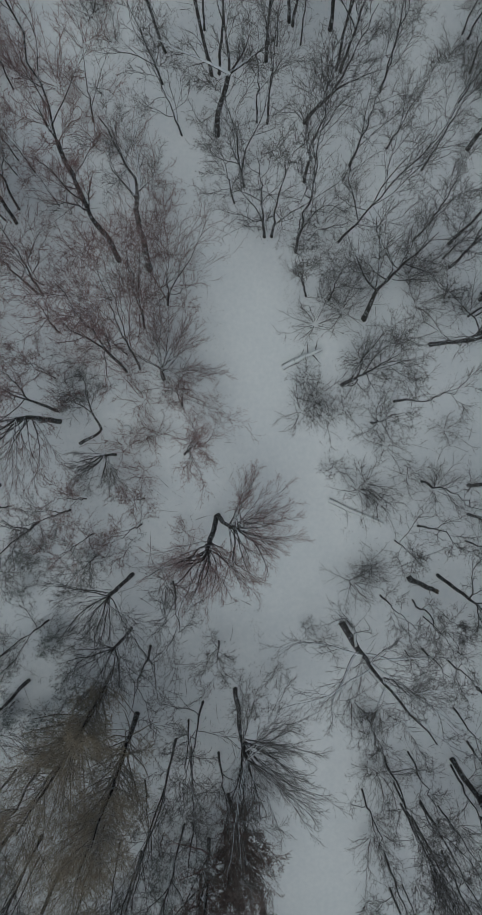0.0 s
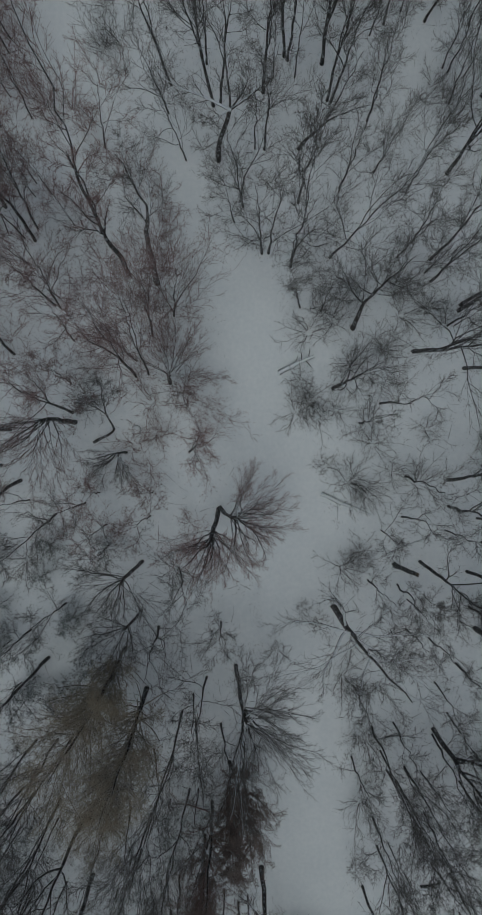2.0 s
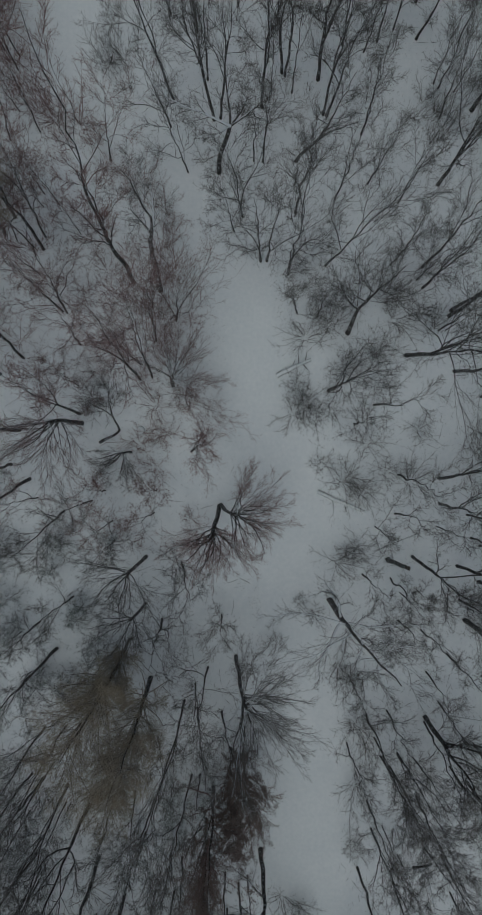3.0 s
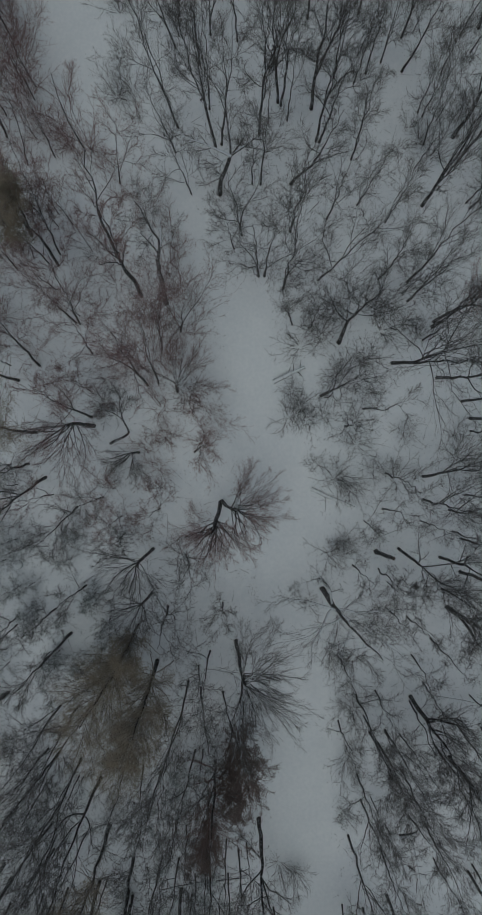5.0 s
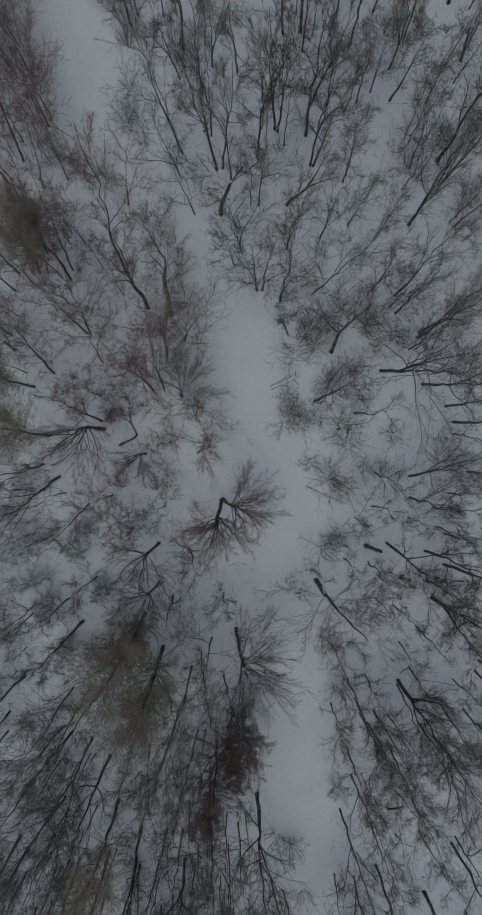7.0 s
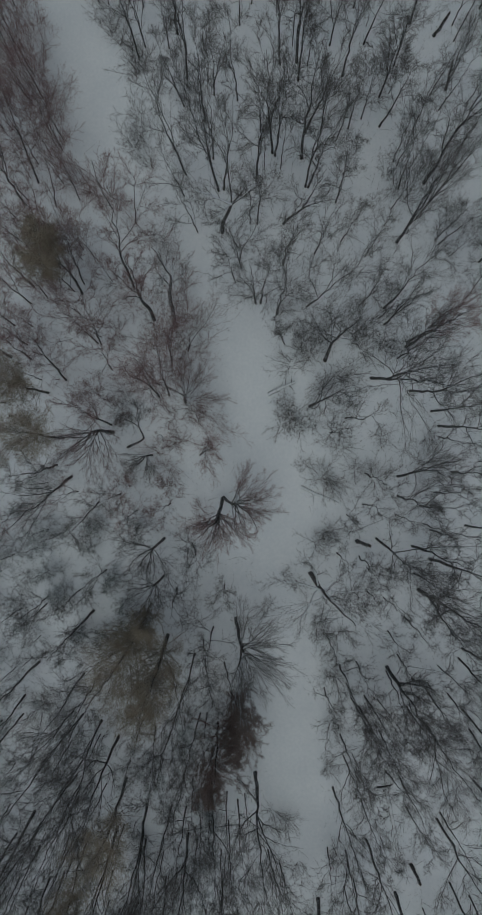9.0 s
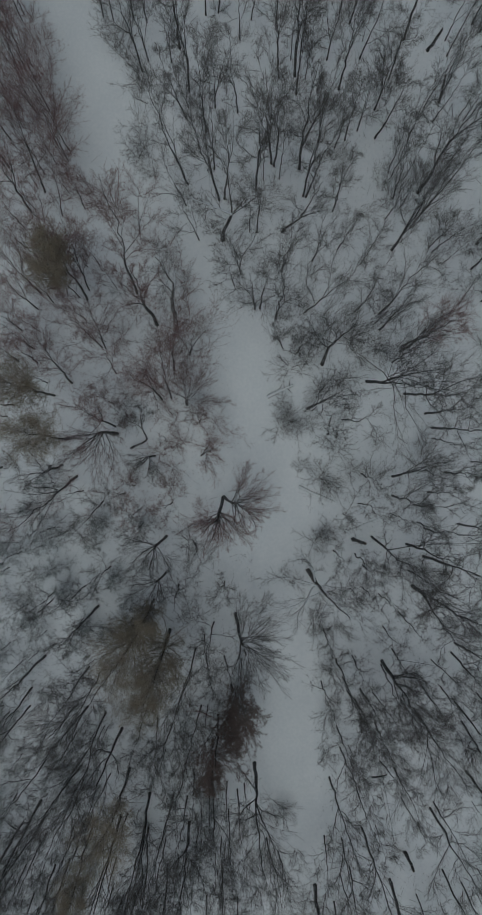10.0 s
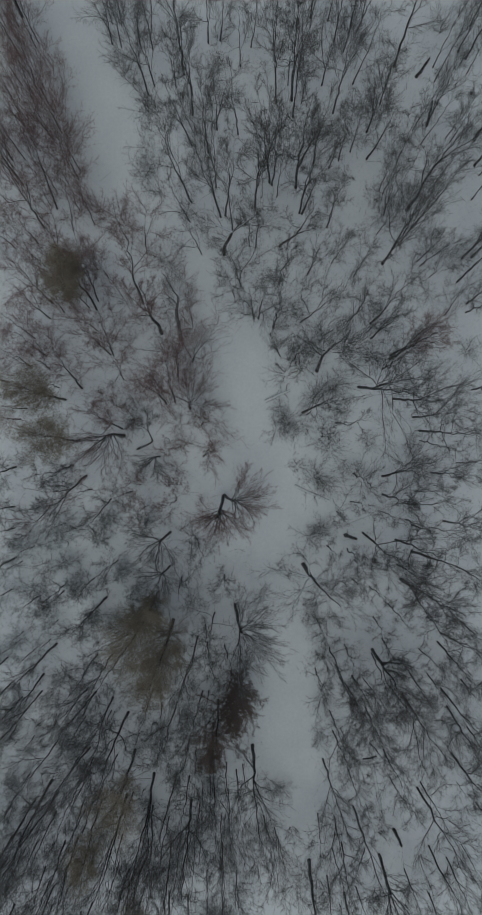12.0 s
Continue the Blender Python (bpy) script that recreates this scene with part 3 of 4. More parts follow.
bare_tree(-7.77, 11.86, 17.1, 1.2, 0.7, 0.18, twig=RED_TWIG, wide=0.7, fork=0.0)
bare_tree(-4.72, 9.12, 9.5, -0.4, 2.3, 0.34, bark=PALE_BARK, first=0.42, limbs=9, wide=1.1, snowy=3, via=((-0.04, 0.83, 2.0), (-0.10, 1.38, 4.2), (0.35, 1.75, 5.2)), label="old crooked tree with a pale snow-dusted trunk and snowy limbs")
bare_tree(-11.29, 12.00, 11.9, 1.2, 1.1, 0.12, twig=RED_TWIG)
bare_tree(-11.41, 11.31, 11.3, 0.8, 0.6, 0.18, twig=RED_TWIG)
bare_tree(-13.58, 12.26, 10.0, 0.7, 0.2, 0.15, twig=RED_TWIG)
bare_tree(-14.25, 15.35, 8.7, 0.8, 0.5, 0.12, twig=RED_TWIG)
bare_tree(-14.84, 11.68, 10.1, 0.2, 0.3, 0.15, twig=RED_TWIG)
bare_tree(-13.91, 11.02, 7.6, 0.2, 0.3, 0.10, twig=RED_TWIG)
bare_tree(-15.04, 10.53, 8.7, 0.3, 0.0, 0.12, twig=RED_TWIG)
bare_tree(-12.88, 11.73, 6.2, 0.9, 0.8, 0.07, twig=RED_TWIG)
bare_tree(-9.95, 7.69, 10.2, 1.0, 1.2, 0.12, twig=RED_TWIG)
bare_tree(-10.18, 7.78, 9.4, 0.1, 0.2, 0.12, twig=RED_TWIG)
bare_tree(-14.93, 6.56, 7.5, 0.5, 0.3, 0.12, twig=RED_TWIG)
bare_tree(-15.19, 7.56, 8.9, 0.2, 0.4, 0.12, twig=RED_TWIG)
bare_tree(-16.30, 6.62, 8.7, 0.3, 0.3, 0.12, twig=RED_TWIG)
bare_tree(-16.13, 8.91, 8.7, 0.2, -0.0, 0.12, twig=RED_TWIG)
bare_tree(-18.09, 5.43, 8.0, 0.5, -0.2, 0.15, twig=RED_TWIG)
pine_tree(-13.64, 4.18, 11.3, 0.7, -0.4, 0.18, wide=1.25)
pine_tree(-12.49, 1.01, 11.3, 0.7, 0.0, 0.18, wide=1.25)
bare_tree(-9.11, 2.01, 11.6, 0.1, 0.6, 0.15, twig=RED_TWIG)
fan_tree(-8.95, 1.50, ((-0.05, -0.05, 2.0), (-0.15, -0.1, 4.0), (-0.30, -0.25, 5.2)), 0.25, 20, 175, 320, 3.7, RED_TWIG, "bare tree spreading a fan of crooked dark branches above the snow", 306, 10, 55)
bare_tree(-5.75, 4.05, 13.0, 0.4, 0.6, 0.15, twig=RED_TWIG)
bare_tree(-7.92, 0.43, 5.5, 1.5, 2.5, 0.17, first=0.6, via=((1.46, 0.60, 1.5), (1.23, 1.40, 3.0)), label="small bare tree with a sharply bent trunk")
bare_tree(-9.13, 5.89, 7.5, 0.5, 0.6, 0.10, twig=RED_TWIG)
bare_tree(-12.39, 5.12, 10.0, 0.7, 1.2, 0.15, twig=RED_TWIG)
bare_tree(-4.89, 6.22, 9.7, 0.9, 0.7, 0.12, wide=1.4, twig=RED_TWIG, first=0.15)
fan_tree(-3.88, 3.72, ((0.02, 0.15, 0.8), (0.10, 0.30, 1.5)), 0.22, 20, -35, 150, 3.1, RED_TWIG, "low bare tree spreading reddish-brown branches from a short trunk", 303, 8, 50, 4)
bare_tree(-5.07, 4.16, 13.5, 1.0, 1.1, 0.12, wide=1.3, twig=RED_TWIG)
bare_tree(-17.10, 2.58, 7.1, 0.2, -0.5, 0.10, twig=RED_TWIG)
bare_tree(-16.67, 3.42, 7.5, 0.1, -0.4, 0.10, twig=RED_TWIG)
bare_tree(0.93, 16.52, 8.7, 0.2, -0.1, 0.12)
bare_tree(2.79, 16.60, 7.5, 2.0, 0.4, 0.19, first=0.4, via=((0.43, 0.0, 1.5), (1.1, -0.05, 2.8)), limbs=9, label="bare tree with a bowed trunk")
bare_tree(2.83, 13.64, 10.0, 0.0, -0.4, 0.15)
bare_tree(0.93, 10.94, 8.0, -0.6, 0.3, 0.15, wide=1.3, first=0.1)
bare_tree(1.29, 10.95, 8.0, 0.3, 0.4, 0.15, wide=1.3, first=0.1)
bare_tree(2.50, 10.20, 13.4, -0.4, 0.1, 0.15, wide=1.1, first=0.15)
bare_tree(5.05, 14.48, 8.7, 0.1, -0.4, 0.12)
bare_tree(6.86, 15.35, 8.0, 0.4, -0.2, 0.10)
bare_tree(4.59, 10.71, 14.2, 1.6, -0.8, 0.12)
bare_tree(5.95, 6.91, 8.5, 1.0, 1.2, 0.26, wide=1.3, first=0.2, limbs=13, snowy=2, via=((0.14, 0.9, 2.2),))
bare_tree(8.25, 10.81, 6.6, 0.2, -0.4, 0.10)
bare_tree(9.01, 11.60, 7.5, -0.4, 0.3, 0.10)
bare_tree(8.62, 14.34, 7.5, -0.0, -0.1, 0.10)
bare_tree(10.88, 15.45, 12.5, -0.4, -0.1, 0.21, wide=1.1, limbs=18, first=0.2, fork=1.0)
bare_tree(10.04, 10.72, 13.0, 0.1, -0.0, 0.15)
bare_tree(10.11, 9.57, 10.0, -0.2, -0.2, 0.15)
bare_tree(9.78, 10.02, 6.9, -0.1, -0.2, 0.10)
bare_tree(11.74, 8.33, 11.3, -0.2, -0.1, 0.18, twig=RED_TWIG, label="tall bare tree with a dense brownish crown")
bare_tree(11.66, 8.01, 12.5, 0.1, -0.3, 0.21, twig=RED_TWIG, label="tall bare tree with a dense brownish crown")
bare_tree(13.86, 15.39, 7.6, 0.1, -0.7, 0.12)
bare_tree(13.63, 15.71, 6.9, -0.0, -0.4, 0.10)
bare_tree(16.78, 14.19, 9.1, -0.5, -0.2, 0.15)
bare_tree(17.15, 16.07, 11.5, -0.6, -0.3, 0.21)
bare_tree(17.88, 16.18, 10.4, -0.5, -0.7, 0.21)
bare_tree(17.60, 12.51, 9.4, -0.5, -0.1, 0.15)
bare_tree(17.52, 11.82, 7.7, -0.0, -0.7, 0.12)
bare_tree(15.88, 11.55, 7.4, -0.7, 0.5, 0.10)
bare_tree(9.24, 5.75, 15.2, 1.0, -2.2, 0.21, wide=1.2, limbs=20, first=0.25, fork=1.0)
bare_tree(12.05, 4.91, 12.1, 0.6, -1.4, 0.18)
bare_tree(13.60, 3.48, 11.0, 0.1, -0.4, 0.15)
bare_tree(14.17, 2.45, 13.0, 0.1, -0.8, 0.18)
bare_tree(14.19, 1.67, 8.4, 0.2, -1.0, 0.10, wide=0.75, limbs=6, dense=0.6, bend=0.035)
bare_tree(11.08, 7.17, 10.2, -0.0, 0.1, 0.10)
bare_tree(7.52, 2.88, 9.6, 0.1, -0.2, 0.12, wide=0.75, limbs=6, dense=0.6, bend=0.035)
bare_tree(4.90, 3.62, 5.5, 1.9, 0.9, 0.19, wide=1.6, first=0.15, limbs=15)
bare_tree(6.41, 1.80, 7.5, -0.0, -0.4, 0.10, wide=0.75, limbs=6, dense=0.6, bend=0.035)
bare_tree(18.12, 5.75, 7.8, -0.3, -0.2, 0.12)
bare_tree(-17.34, -1.16, 8.4, 0.5, -0.8, 0.15)
bare_tree(-12.87, -0.91, 10.0, 0.4, -0.7, 0.15)
bare_tree(-11.79, -1.70, 14.5, 0.6, -2.3, 0.18)
bare_tree(-17.28, -4.24, 8.0, 0.3, 0.3, 0.12)
bare_tree(-17.19, -5.89, 7.5, 0.2, 0.2, 0.10)
bare_tree(-9.81, -3.46, 9.6, 0.4, -1.2, 0.12)
bare_tree(-8.27, -2.84, 7.5, 0.1, -0.1, 0.10)
fan_tree(-5.16, -5.94, ((-0.05, 0.0, 2.0), (-0.15, -0.05, 4.0), (-0.25, -0.2, 5.0)), 0.21, 17, 150, 325, 3.1, TWIG, "bare tree spreading a fan of crooked dark branches above the snow", 304, 10, 58)
fan_tree(-5.14, -8.55, ((0.0, 0.05, 1.8), (-0.12, 0.1, 3.4), (-0.2, 0.05, 4.2)), 0.17, 11, 160, 330, 2.6, TWIG, "bare tree spreading a fan of crooked dark branches above the snow", 305, 10, 55)
bare_tree(-4.20, -9.45, 8.5, 0.5, 0.1, 0.15, limbs=8, wide=1.2, first=0.22)
fan_tree(-6.15, -0.08, ((-0.1, -0.02, 0.9), (-0.25, -0.1, 1.8)), 0.14, 11, 170, 320, 2.1, TWIG, "small bare tree spreading a fan of thin branches", 307, 10, 55)
fan_tree(-1.10, -3.02, ((-0.02, -0.35, 2.0), (-0.10, -0.70, 4.0), (-0.18, -0.98, 5.8)), 0.27, 26, 180, 352, 3.1, RED_TWIG, "bare tree with a straight dark trunk and a radiating reddish crown", 308, 22, 68)
fan_tree(-1.02, -2.95, ((0.25, -0.10, 2.0), (0.62, -0.22, 3.4), (0.95, -0.15, 4.2)), 0.22, 28, -66, 76, 3.1, RED_TWIG, "bent bare tree spreading a fan of fine branches over the trail", 301)
bare_tree(-16.93, -8.11, 10.2, 0.6, -0.1, 0.18)
bare_tree(-9.01, -8.10, 7.5, 0.0, 0.1, 0.10)
bare_tree(-10.70, -9.43, 7.5, 0.2, 0.1, 0.10)
bare_tree(-12.89, -9.91, 7.5, 0.3, -0.0, 0.10)
bare_tree(-13.01, -10.45, 7.5, 0.2, -0.1, 0.10)
bare_tree(-9.78, -10.88, 11.3, 0.3, 0.3, 0.18)
bare_tree(-13.56, -14.58, 11.3, 0.0, 0.3, 0.18)
bare_tree(-14.61, -17.06, 9.1, 0.6, 0.2, 0.15)
bare_tree(-7.91, -13.70, 9.2, -1.5, 1.0, 0.10)
bare_tree(-8.55, -15.22, 9.7, -0.3, 0.1, 0.12)
pine_tree(-6.50, -11.91, 10.5, -0.2, -0.2, 0.27, wide=1.6, first=0.2)
pine_tree(-4.75, -12.71, 10.0, 0.2, -0.2, 0.26, wide=1.4, first=0.2)
pine_tree(-5.33, -14.67, 9.0, 0.0, -0.2, 0.18, wide=1.4, first=0.2)
pine_tree(-5.90, -10.50, 8.5, 0.1, -0.2, 0.18, wide=1.35, first=0.2)
bare_tree(-1.56, -12.16, 8.7, -0.2, 0.2, 0.12)
bare_tree(-2.26, -13.07, 8.0, 0.4, -0.1, 0.10)
bare_tree(-2.10, -14.44, 8.7, 0.9, 0.0, 0.12)
bare_tree(-4.32, -16.05, 6.5, 1.3, -0.0, 0.10)
bare_tree(-0.73, -14.65, 8.7, 0.7, 0.2, 0.12)
bare_tree(-3.20, -6.27, 7.5, 1.1, -0.4, 0.10)
fan_tree(0.02, -11.50, ((0.12, -0.25, 2.0), (0.30, -0.45, 4.0), (0.50, -0.60, 6.0)), 0.24, 32, -115, 95, 4.0, TWIG, "bare tree spreading a wide fan of fine grey branches", 302, 12, 62, 2)
bare_tree(8.99, -1.06, 8.7, -0.1, -0.5, 0.12, wide=0.75, limbs=6, dense=0.6, bend=0.035)
bare_tree(11.28, -1.19, 11.3, -0.1, 0.5, 0.18)
bare_tree(11.32, -2.61, 10.0, -0.1, -0.1, 0.15)
bare_tree(15.16, -0.82, 10.0, -0.4, 0.0, 0.15)
bare_tree(13.92, -2.31, 7.5, 0.1, 0.3, 0.10, wide=0.75, limbs=6, dense=0.6, bend=0.035)
bare_tree(12.93, -3.25, 9.9, 0.1, 0.2, 0.12, wide=0.75, limbs=6, dense=0.6, bend=0.035)
bare_tree(13.19, -4.53, 7.5, -0.1, 0.1, 0.10, wide=0.75, limbs=6, dense=0.6, bend=0.035)
bare_tree(13.66, -4.97, 11.9, 0.4, 1.1, 0.12, wide=0.75, limbs=6, dense=0.6, bend=0.035)
bare_tree(16.17, -4.59, 10.0, -0.1, 0.3, 0.15)
bare_tree(8.82, -3.26, 8.5, -0.1, -0.2, 0.10, wide=0.75, limbs=6, dense=0.6, bend=0.035)
broken_trunk(8.51, -5.87, 4.0, 0.1, 0.2, 0.24)
bare_tree(9.88, -5.66, 12.4, -0.2, -0.4, 0.18)
bare_tree(7.07, -6.73, 7.0, -0.2, 0.0, 0.10, wide=0.75, limbs=6, dense=0.6, bend=0.035)
bare_tree(8.67, -6.92, 7.4, -0.3, -0.2, 0.10, wide=0.75, limbs=6, dense=0.6, bend=0.035)
bare_tree(12.41, -6.14, 11.3, 0.0, 0.3, 0.18)
bare_tree(13.71, -7.03, 13.4, 0.3, 0.5, 0.21)
bare_tree(12.59, -8.06, 8.7, -0.2, -0.1, 0.12, wide=0.75, limbs=6, dense=0.6, bend=0.035)
bare_tree(12.98, -9.24, 13.0, 0.2, 0.5, 0.29, limbs=17, wide=1.05, fork=1.0, dense=1.25, first=0.25)
bare_tree(13.54, -9.54, 11.3, -0.9, -1.1, 0.18)
bare_tree(9.19, -9.33, 6.9, -0.2, 0.1, 0.10, wide=0.75, limbs=6, dense=0.6, bend=0.035)
bare_tree(10.48, -9.84, 7.0, -0.3, -0.0, 0.10, wide=0.75, limbs=6, dense=0.6, bend=0.035)
bare_tree(11.98, -11.18, 7.5, -0.4, 0.0, 0.12, wide=0.75, limbs=6, dense=0.6, bend=0.035)
bare_tree(5.28, -8.25, 11.5, 1.1, -0.6, 0.36, bark=PALE_BARK, fork=0.0, snowy=9, first=0.16, limbs=17, via=((0.35, -0.55, 2.5), (0.30, -0.35, 5.0), (0.65, -0.55, 7.5)), angle=72, label="tall crooked tree with snow-covered lower limbs")
bare_tree(10.86, -12.25, 6.1, -0.5, 0.0, 0.10, wide=0.75, limbs=6, dense=0.6, bend=0.035)
bare_tree(11.59, -13.92, 7.1, -0.5, 0.2, 0.12, wide=0.75, limbs=6, dense=0.6, bend=0.035)
bare_tree(10.86, -14.80, 12.5, 0.0, 0.0, 0.27, limbs=17, wide=1.05, fork=1.0, dense=1.25, first=0.28)
bare_tree(10.79, -15.08, 8.7, -0.9, -0.4, 0.12, wide=0.75, limbs=6, dense=0.6, bend=0.035)
bare_tree(16.15, -13.36, 10.0, 0.3, 0.9, 0.15)
bare_tree(15.93, -14.05, 10.0, -0.5, -0.0, 0.15)
bare_tree(17.72, -12.41, 8.7, -0.2, 0.2, 0.12, wide=0.75, limbs=6, dense=0.6, bend=0.035)
bare_tree(7.49, -14.70, 8.7, -0.4, -0.1, 0.12, wide=0.75, limbs=6, dense=0.6, bend=0.035)
bare_tree(8.63, -14.45, 7.5, -0.0, 0.1, 0.10, wide=0.75, limbs=6, dense=0.6, bend=0.035)
bare_tree(6.39, -16.33, 7.4, -0.2, 0.2, 0.10, wide=0.75, limbs=6, dense=0.6, bend=0.035)
bare_tree(13.84, -16.61, 7.3, -0.6, 0.1, 0.12, wide=0.75, limbs=6, dense=0.6, bend=0.035)
bare_tree(15.21, -16.58, 7.1, -0.5, 0.3, 0.12, wide=0.75, limbs=6, dense=0.6, bend=0.035)
bare_tree(17.83, -16.97, 7.3, -0.4, 0.4, 0.12, wide=0.75, limbs=6, dense=0.6, bend=0.035)
bare_tree(-16.33, -19.02, 10.0, 0.3, 0.3, 0.15)
bare_tree(-10.55, -18.36, 10.0, -0.5, 0.4, 0.15)
bare_tree(-11.22, -18.13, 8.7, -0.4, 0.3, 0.12)
bare_tree(-9.21, -18.82, 7.6, -0.2, 0.1, 0.10)
bare_tree(-6.21, -18.12, 8.7, 0.1, 0.0, 0.12)
bare_tree(-8.08, -19.99, 12.5, 0.3, 0.3, 0.21)
bare_tree(-5.52, -19.28, 7.5, 0.8, 0.0, 0.10)
bare_tree(-3.28, -22.00, 7.8, 0.1, 0.4, 0.12)
bare_tree(-2.80, -23.00, 7.5, 0.5, 0.2, 0.10)
brown_leaf_tree(-1.12, -18.99, 8.5, 0.1, -0.0, 0.18, wide=1.55)
brown_leaf_tree(0.57, -17.37, 7.0, 0.3, -0.0, 0.15, wide=1.3)
bare_tree(-10.98, -22.82, 10.0, -0.7, 0.8, 0.15)
bare_tree(-11.61, -25.37, 8.4, 0.2, 0.4, 0.12)
bare_tree(-13.88, -25.42, 12.5, 0.4, 0.2, 0.21)
bare_tree(-13.51, -27.92, 8.7, 0.3, -0.2, 0.12)
pine_tree(-7.48, -22.99, 11.5, 0.4, 1.8, 0.24, wide=1.25)
bare_tree(-5.99, -24.80, 12.5, 0.7, 0.1, 0.21)
bare_tree(-8.04, -26.44, 12.5, 0.2, 0.3, 0.21)
bare_tree(-6.02, -27.30, 10.0, 1.1, -0.1, 0.15)
bare_tree(-3.21, -24.97, 8.6, -0.1, 0.4, 0.12)
bare_tree(-3.03, -26.79, 12.5, 0.3, 0.4, 0.21)
bare_tree(-12.77, -30.18, 10.0, 0.9, 0.2, 0.15)
bare_tree(-11.74, -29.71, 10.0, 0.8, 0.1, 0.15)
pine_tree(-9.99, -26.93, 10.0, 0.9, 0.9, 0.15)
bare_tree(-14.26, -32.26, 8.7, 0.8, 0.1, 0.12)
bare_tree(-13.92, -33.39, 8.7, 0.6, 0.3, 0.12)
bare_tree(-8.33, -29.63, 7.5, 0.2, 0.0, 0.10)
pine_tree(-6.89, -32.33, 8.7, 0.6, 1.8, 0.12)
bare_tree(-3.78, -29.30, 7.5, 0.2, 0.3, 0.10)
bare_tree(-4.54, -30.00, 8.7, 0.5, 0.1, 0.12)
pine_tree(-4.57, -34.10, 10.0, 0.9, 3.1, 0.15)
bare_tree(-0.55, -31.28, 8.6, 0.3, 0.5, 0.12)
bare_tree(-0.37, -34.69, 8.4, 0.3, 0.6, 0.12)
bare_tree(-1.66, -32.21, 7.5, 0.3, 0.3, 0.10)
bare_tree(-16.60, -35.26, 10.0, 0.7, 0.4, 0.15)
bare_tree(-17.37, -31.65, 7.3, 0.6, 0.2, 0.10)
bare_tree(-14.91, -30.23, 7.5, 0.5, 0.2, 0.10)
bare_tree(-16.24, -31.40, 8.7, 1.0, -0.0, 0.12)
bare_tree(-1.61, -24.93, 7.5, 0.4, 0.1, 0.10)
bare_tree(0.43, -24.43, 8.7, 0.5, 0.3, 0.12)
bare_tree(1.65, -22.45, 13.0, 0.2, 0.4, 0.27)
bare_tree(0.92, -23.97, 7.0, 0.2, 0.4, 0.10)
bare_tree(7.15, -23.37, 10.4, 0.2, 0.1, 0.15)
bare_tree(7.88, -21.17, 8.6, 0.2, 0.4, 0.12)
bare_tree(9.18, -24.24, 7.5, 0.0, 0.3, 0.10)
bare_tree(9.62, -27.10, 11.3, -0.2, 0.5, 0.18)
bare_tree(8.17, -27.90, 8.4, -0.5, 0.3, 0.12)
bare_tree(8.77, -29.94, 8.3, -0.6, 0.4, 0.12)
bare_tree(11.76, -30.79, 12.1, -0.6, 0.7, 0.21)
bare_tree(11.90, -31.01, 11.2, -1.3, 0.2, 0.18)
bare_tree(13.29, -18.45, 11.3, -0.2, 0.4, 0.18)
bare_tree(10.87, -22.15, 6.2, 0.5, 0.7, 0.10)
bare_tree(11.88, -22.58, 8.4, -0.3, 0.3, 0.12)
bare_tree(12.44, -24.71, 6.5, -0.1, 0.5, 0.10)
bare_tree(14.60, -25.48, 11.3, -0.2, 0.5, 0.18)
bare_tree(14.82, -25.02, 8.5, -0.1, 0.4, 0.12)
bare_tree(17.14, -22.69, 10.2, -0.2, 0.8, 0.18)
bare_tree(16.74, -19.05, 10.0, -0.7, -0.2, 0.15)
bare_tree(18.37, -20.61, 8.7, -0.5, -0.1, 0.12)
bare_tree(16.25, -17.69, 10.0, -0.3, -0.0, 0.15)
bare_tree(15.62, -30.02, 10.0, -0.2, 0.4, 0.15)
broken_trunk(12.85, -28.80, 2.1, 0.1, 0.0, 0.21)
bare_tree(15.71, -33.66, 8.5, -0.5, 0.4, 0.12)
bare_tree(13.75, -31.88, 7.4, -0.3, 0.3, 0.10)
bare_tree(9.99, -33.33, 7.1, -0.1, 0.5, 0.10)
bare_tree(6.30, -31.36, 12.9, -0.7, 0.7, 0.27)
bare_tree(9.09, -33.80, 11.1, -0.6, 0.6, 0.18)
bare_tree(6.89, -27.70, 6.7, -0.7, 0.3, 0.10)
bare_tree(19.20, -26.52, 8.1, -0.4, 0.5, 0.12)
bare_tree(17.02, -30.90, 8.7, -0.5, 0.3, 0.12)
pine_tree(-13.60, 12.10, 10.4, 2.5, -1.4, 0.18, wide=1.05, first=0.35)
pine_tree(-13.05, 13.10, 11.3, 2.2, -1.4, 0.18, wide=0.75)
brown_leaf_tree(-1.49, -20.83, 7.1, 0.2, -0.0, 0.15, wide=0.95)
brown_leaf_tree(-0.22, -16.70, 5.6, 0.9, -0.0, 0.18, wide=1.5)
bare_tree(-2.78, 0.02, 6.0, 1.2, 0.5, 0.12, limbs=10, wide=1.6, first=0.12, twig=RED_TWIG, dense=0.9)
bare_tree(-2.97, 2.39, 5.0, 0.6, 0.4, 0.10, limbs=8, wide=1.8, first=0.12, twig=RED_TWIG, dense=0.85, leaves=1)
bare_tree(4.20, 7.82, 5.0, 0.0, 0.3, 0.10, limbs=10, wide=1.3, first=0.1)
bare_tree(3.06, 8.02, 5.0, -0.8, 0.1, 0.10, limbs=9, wide=1.2, first=0.2)
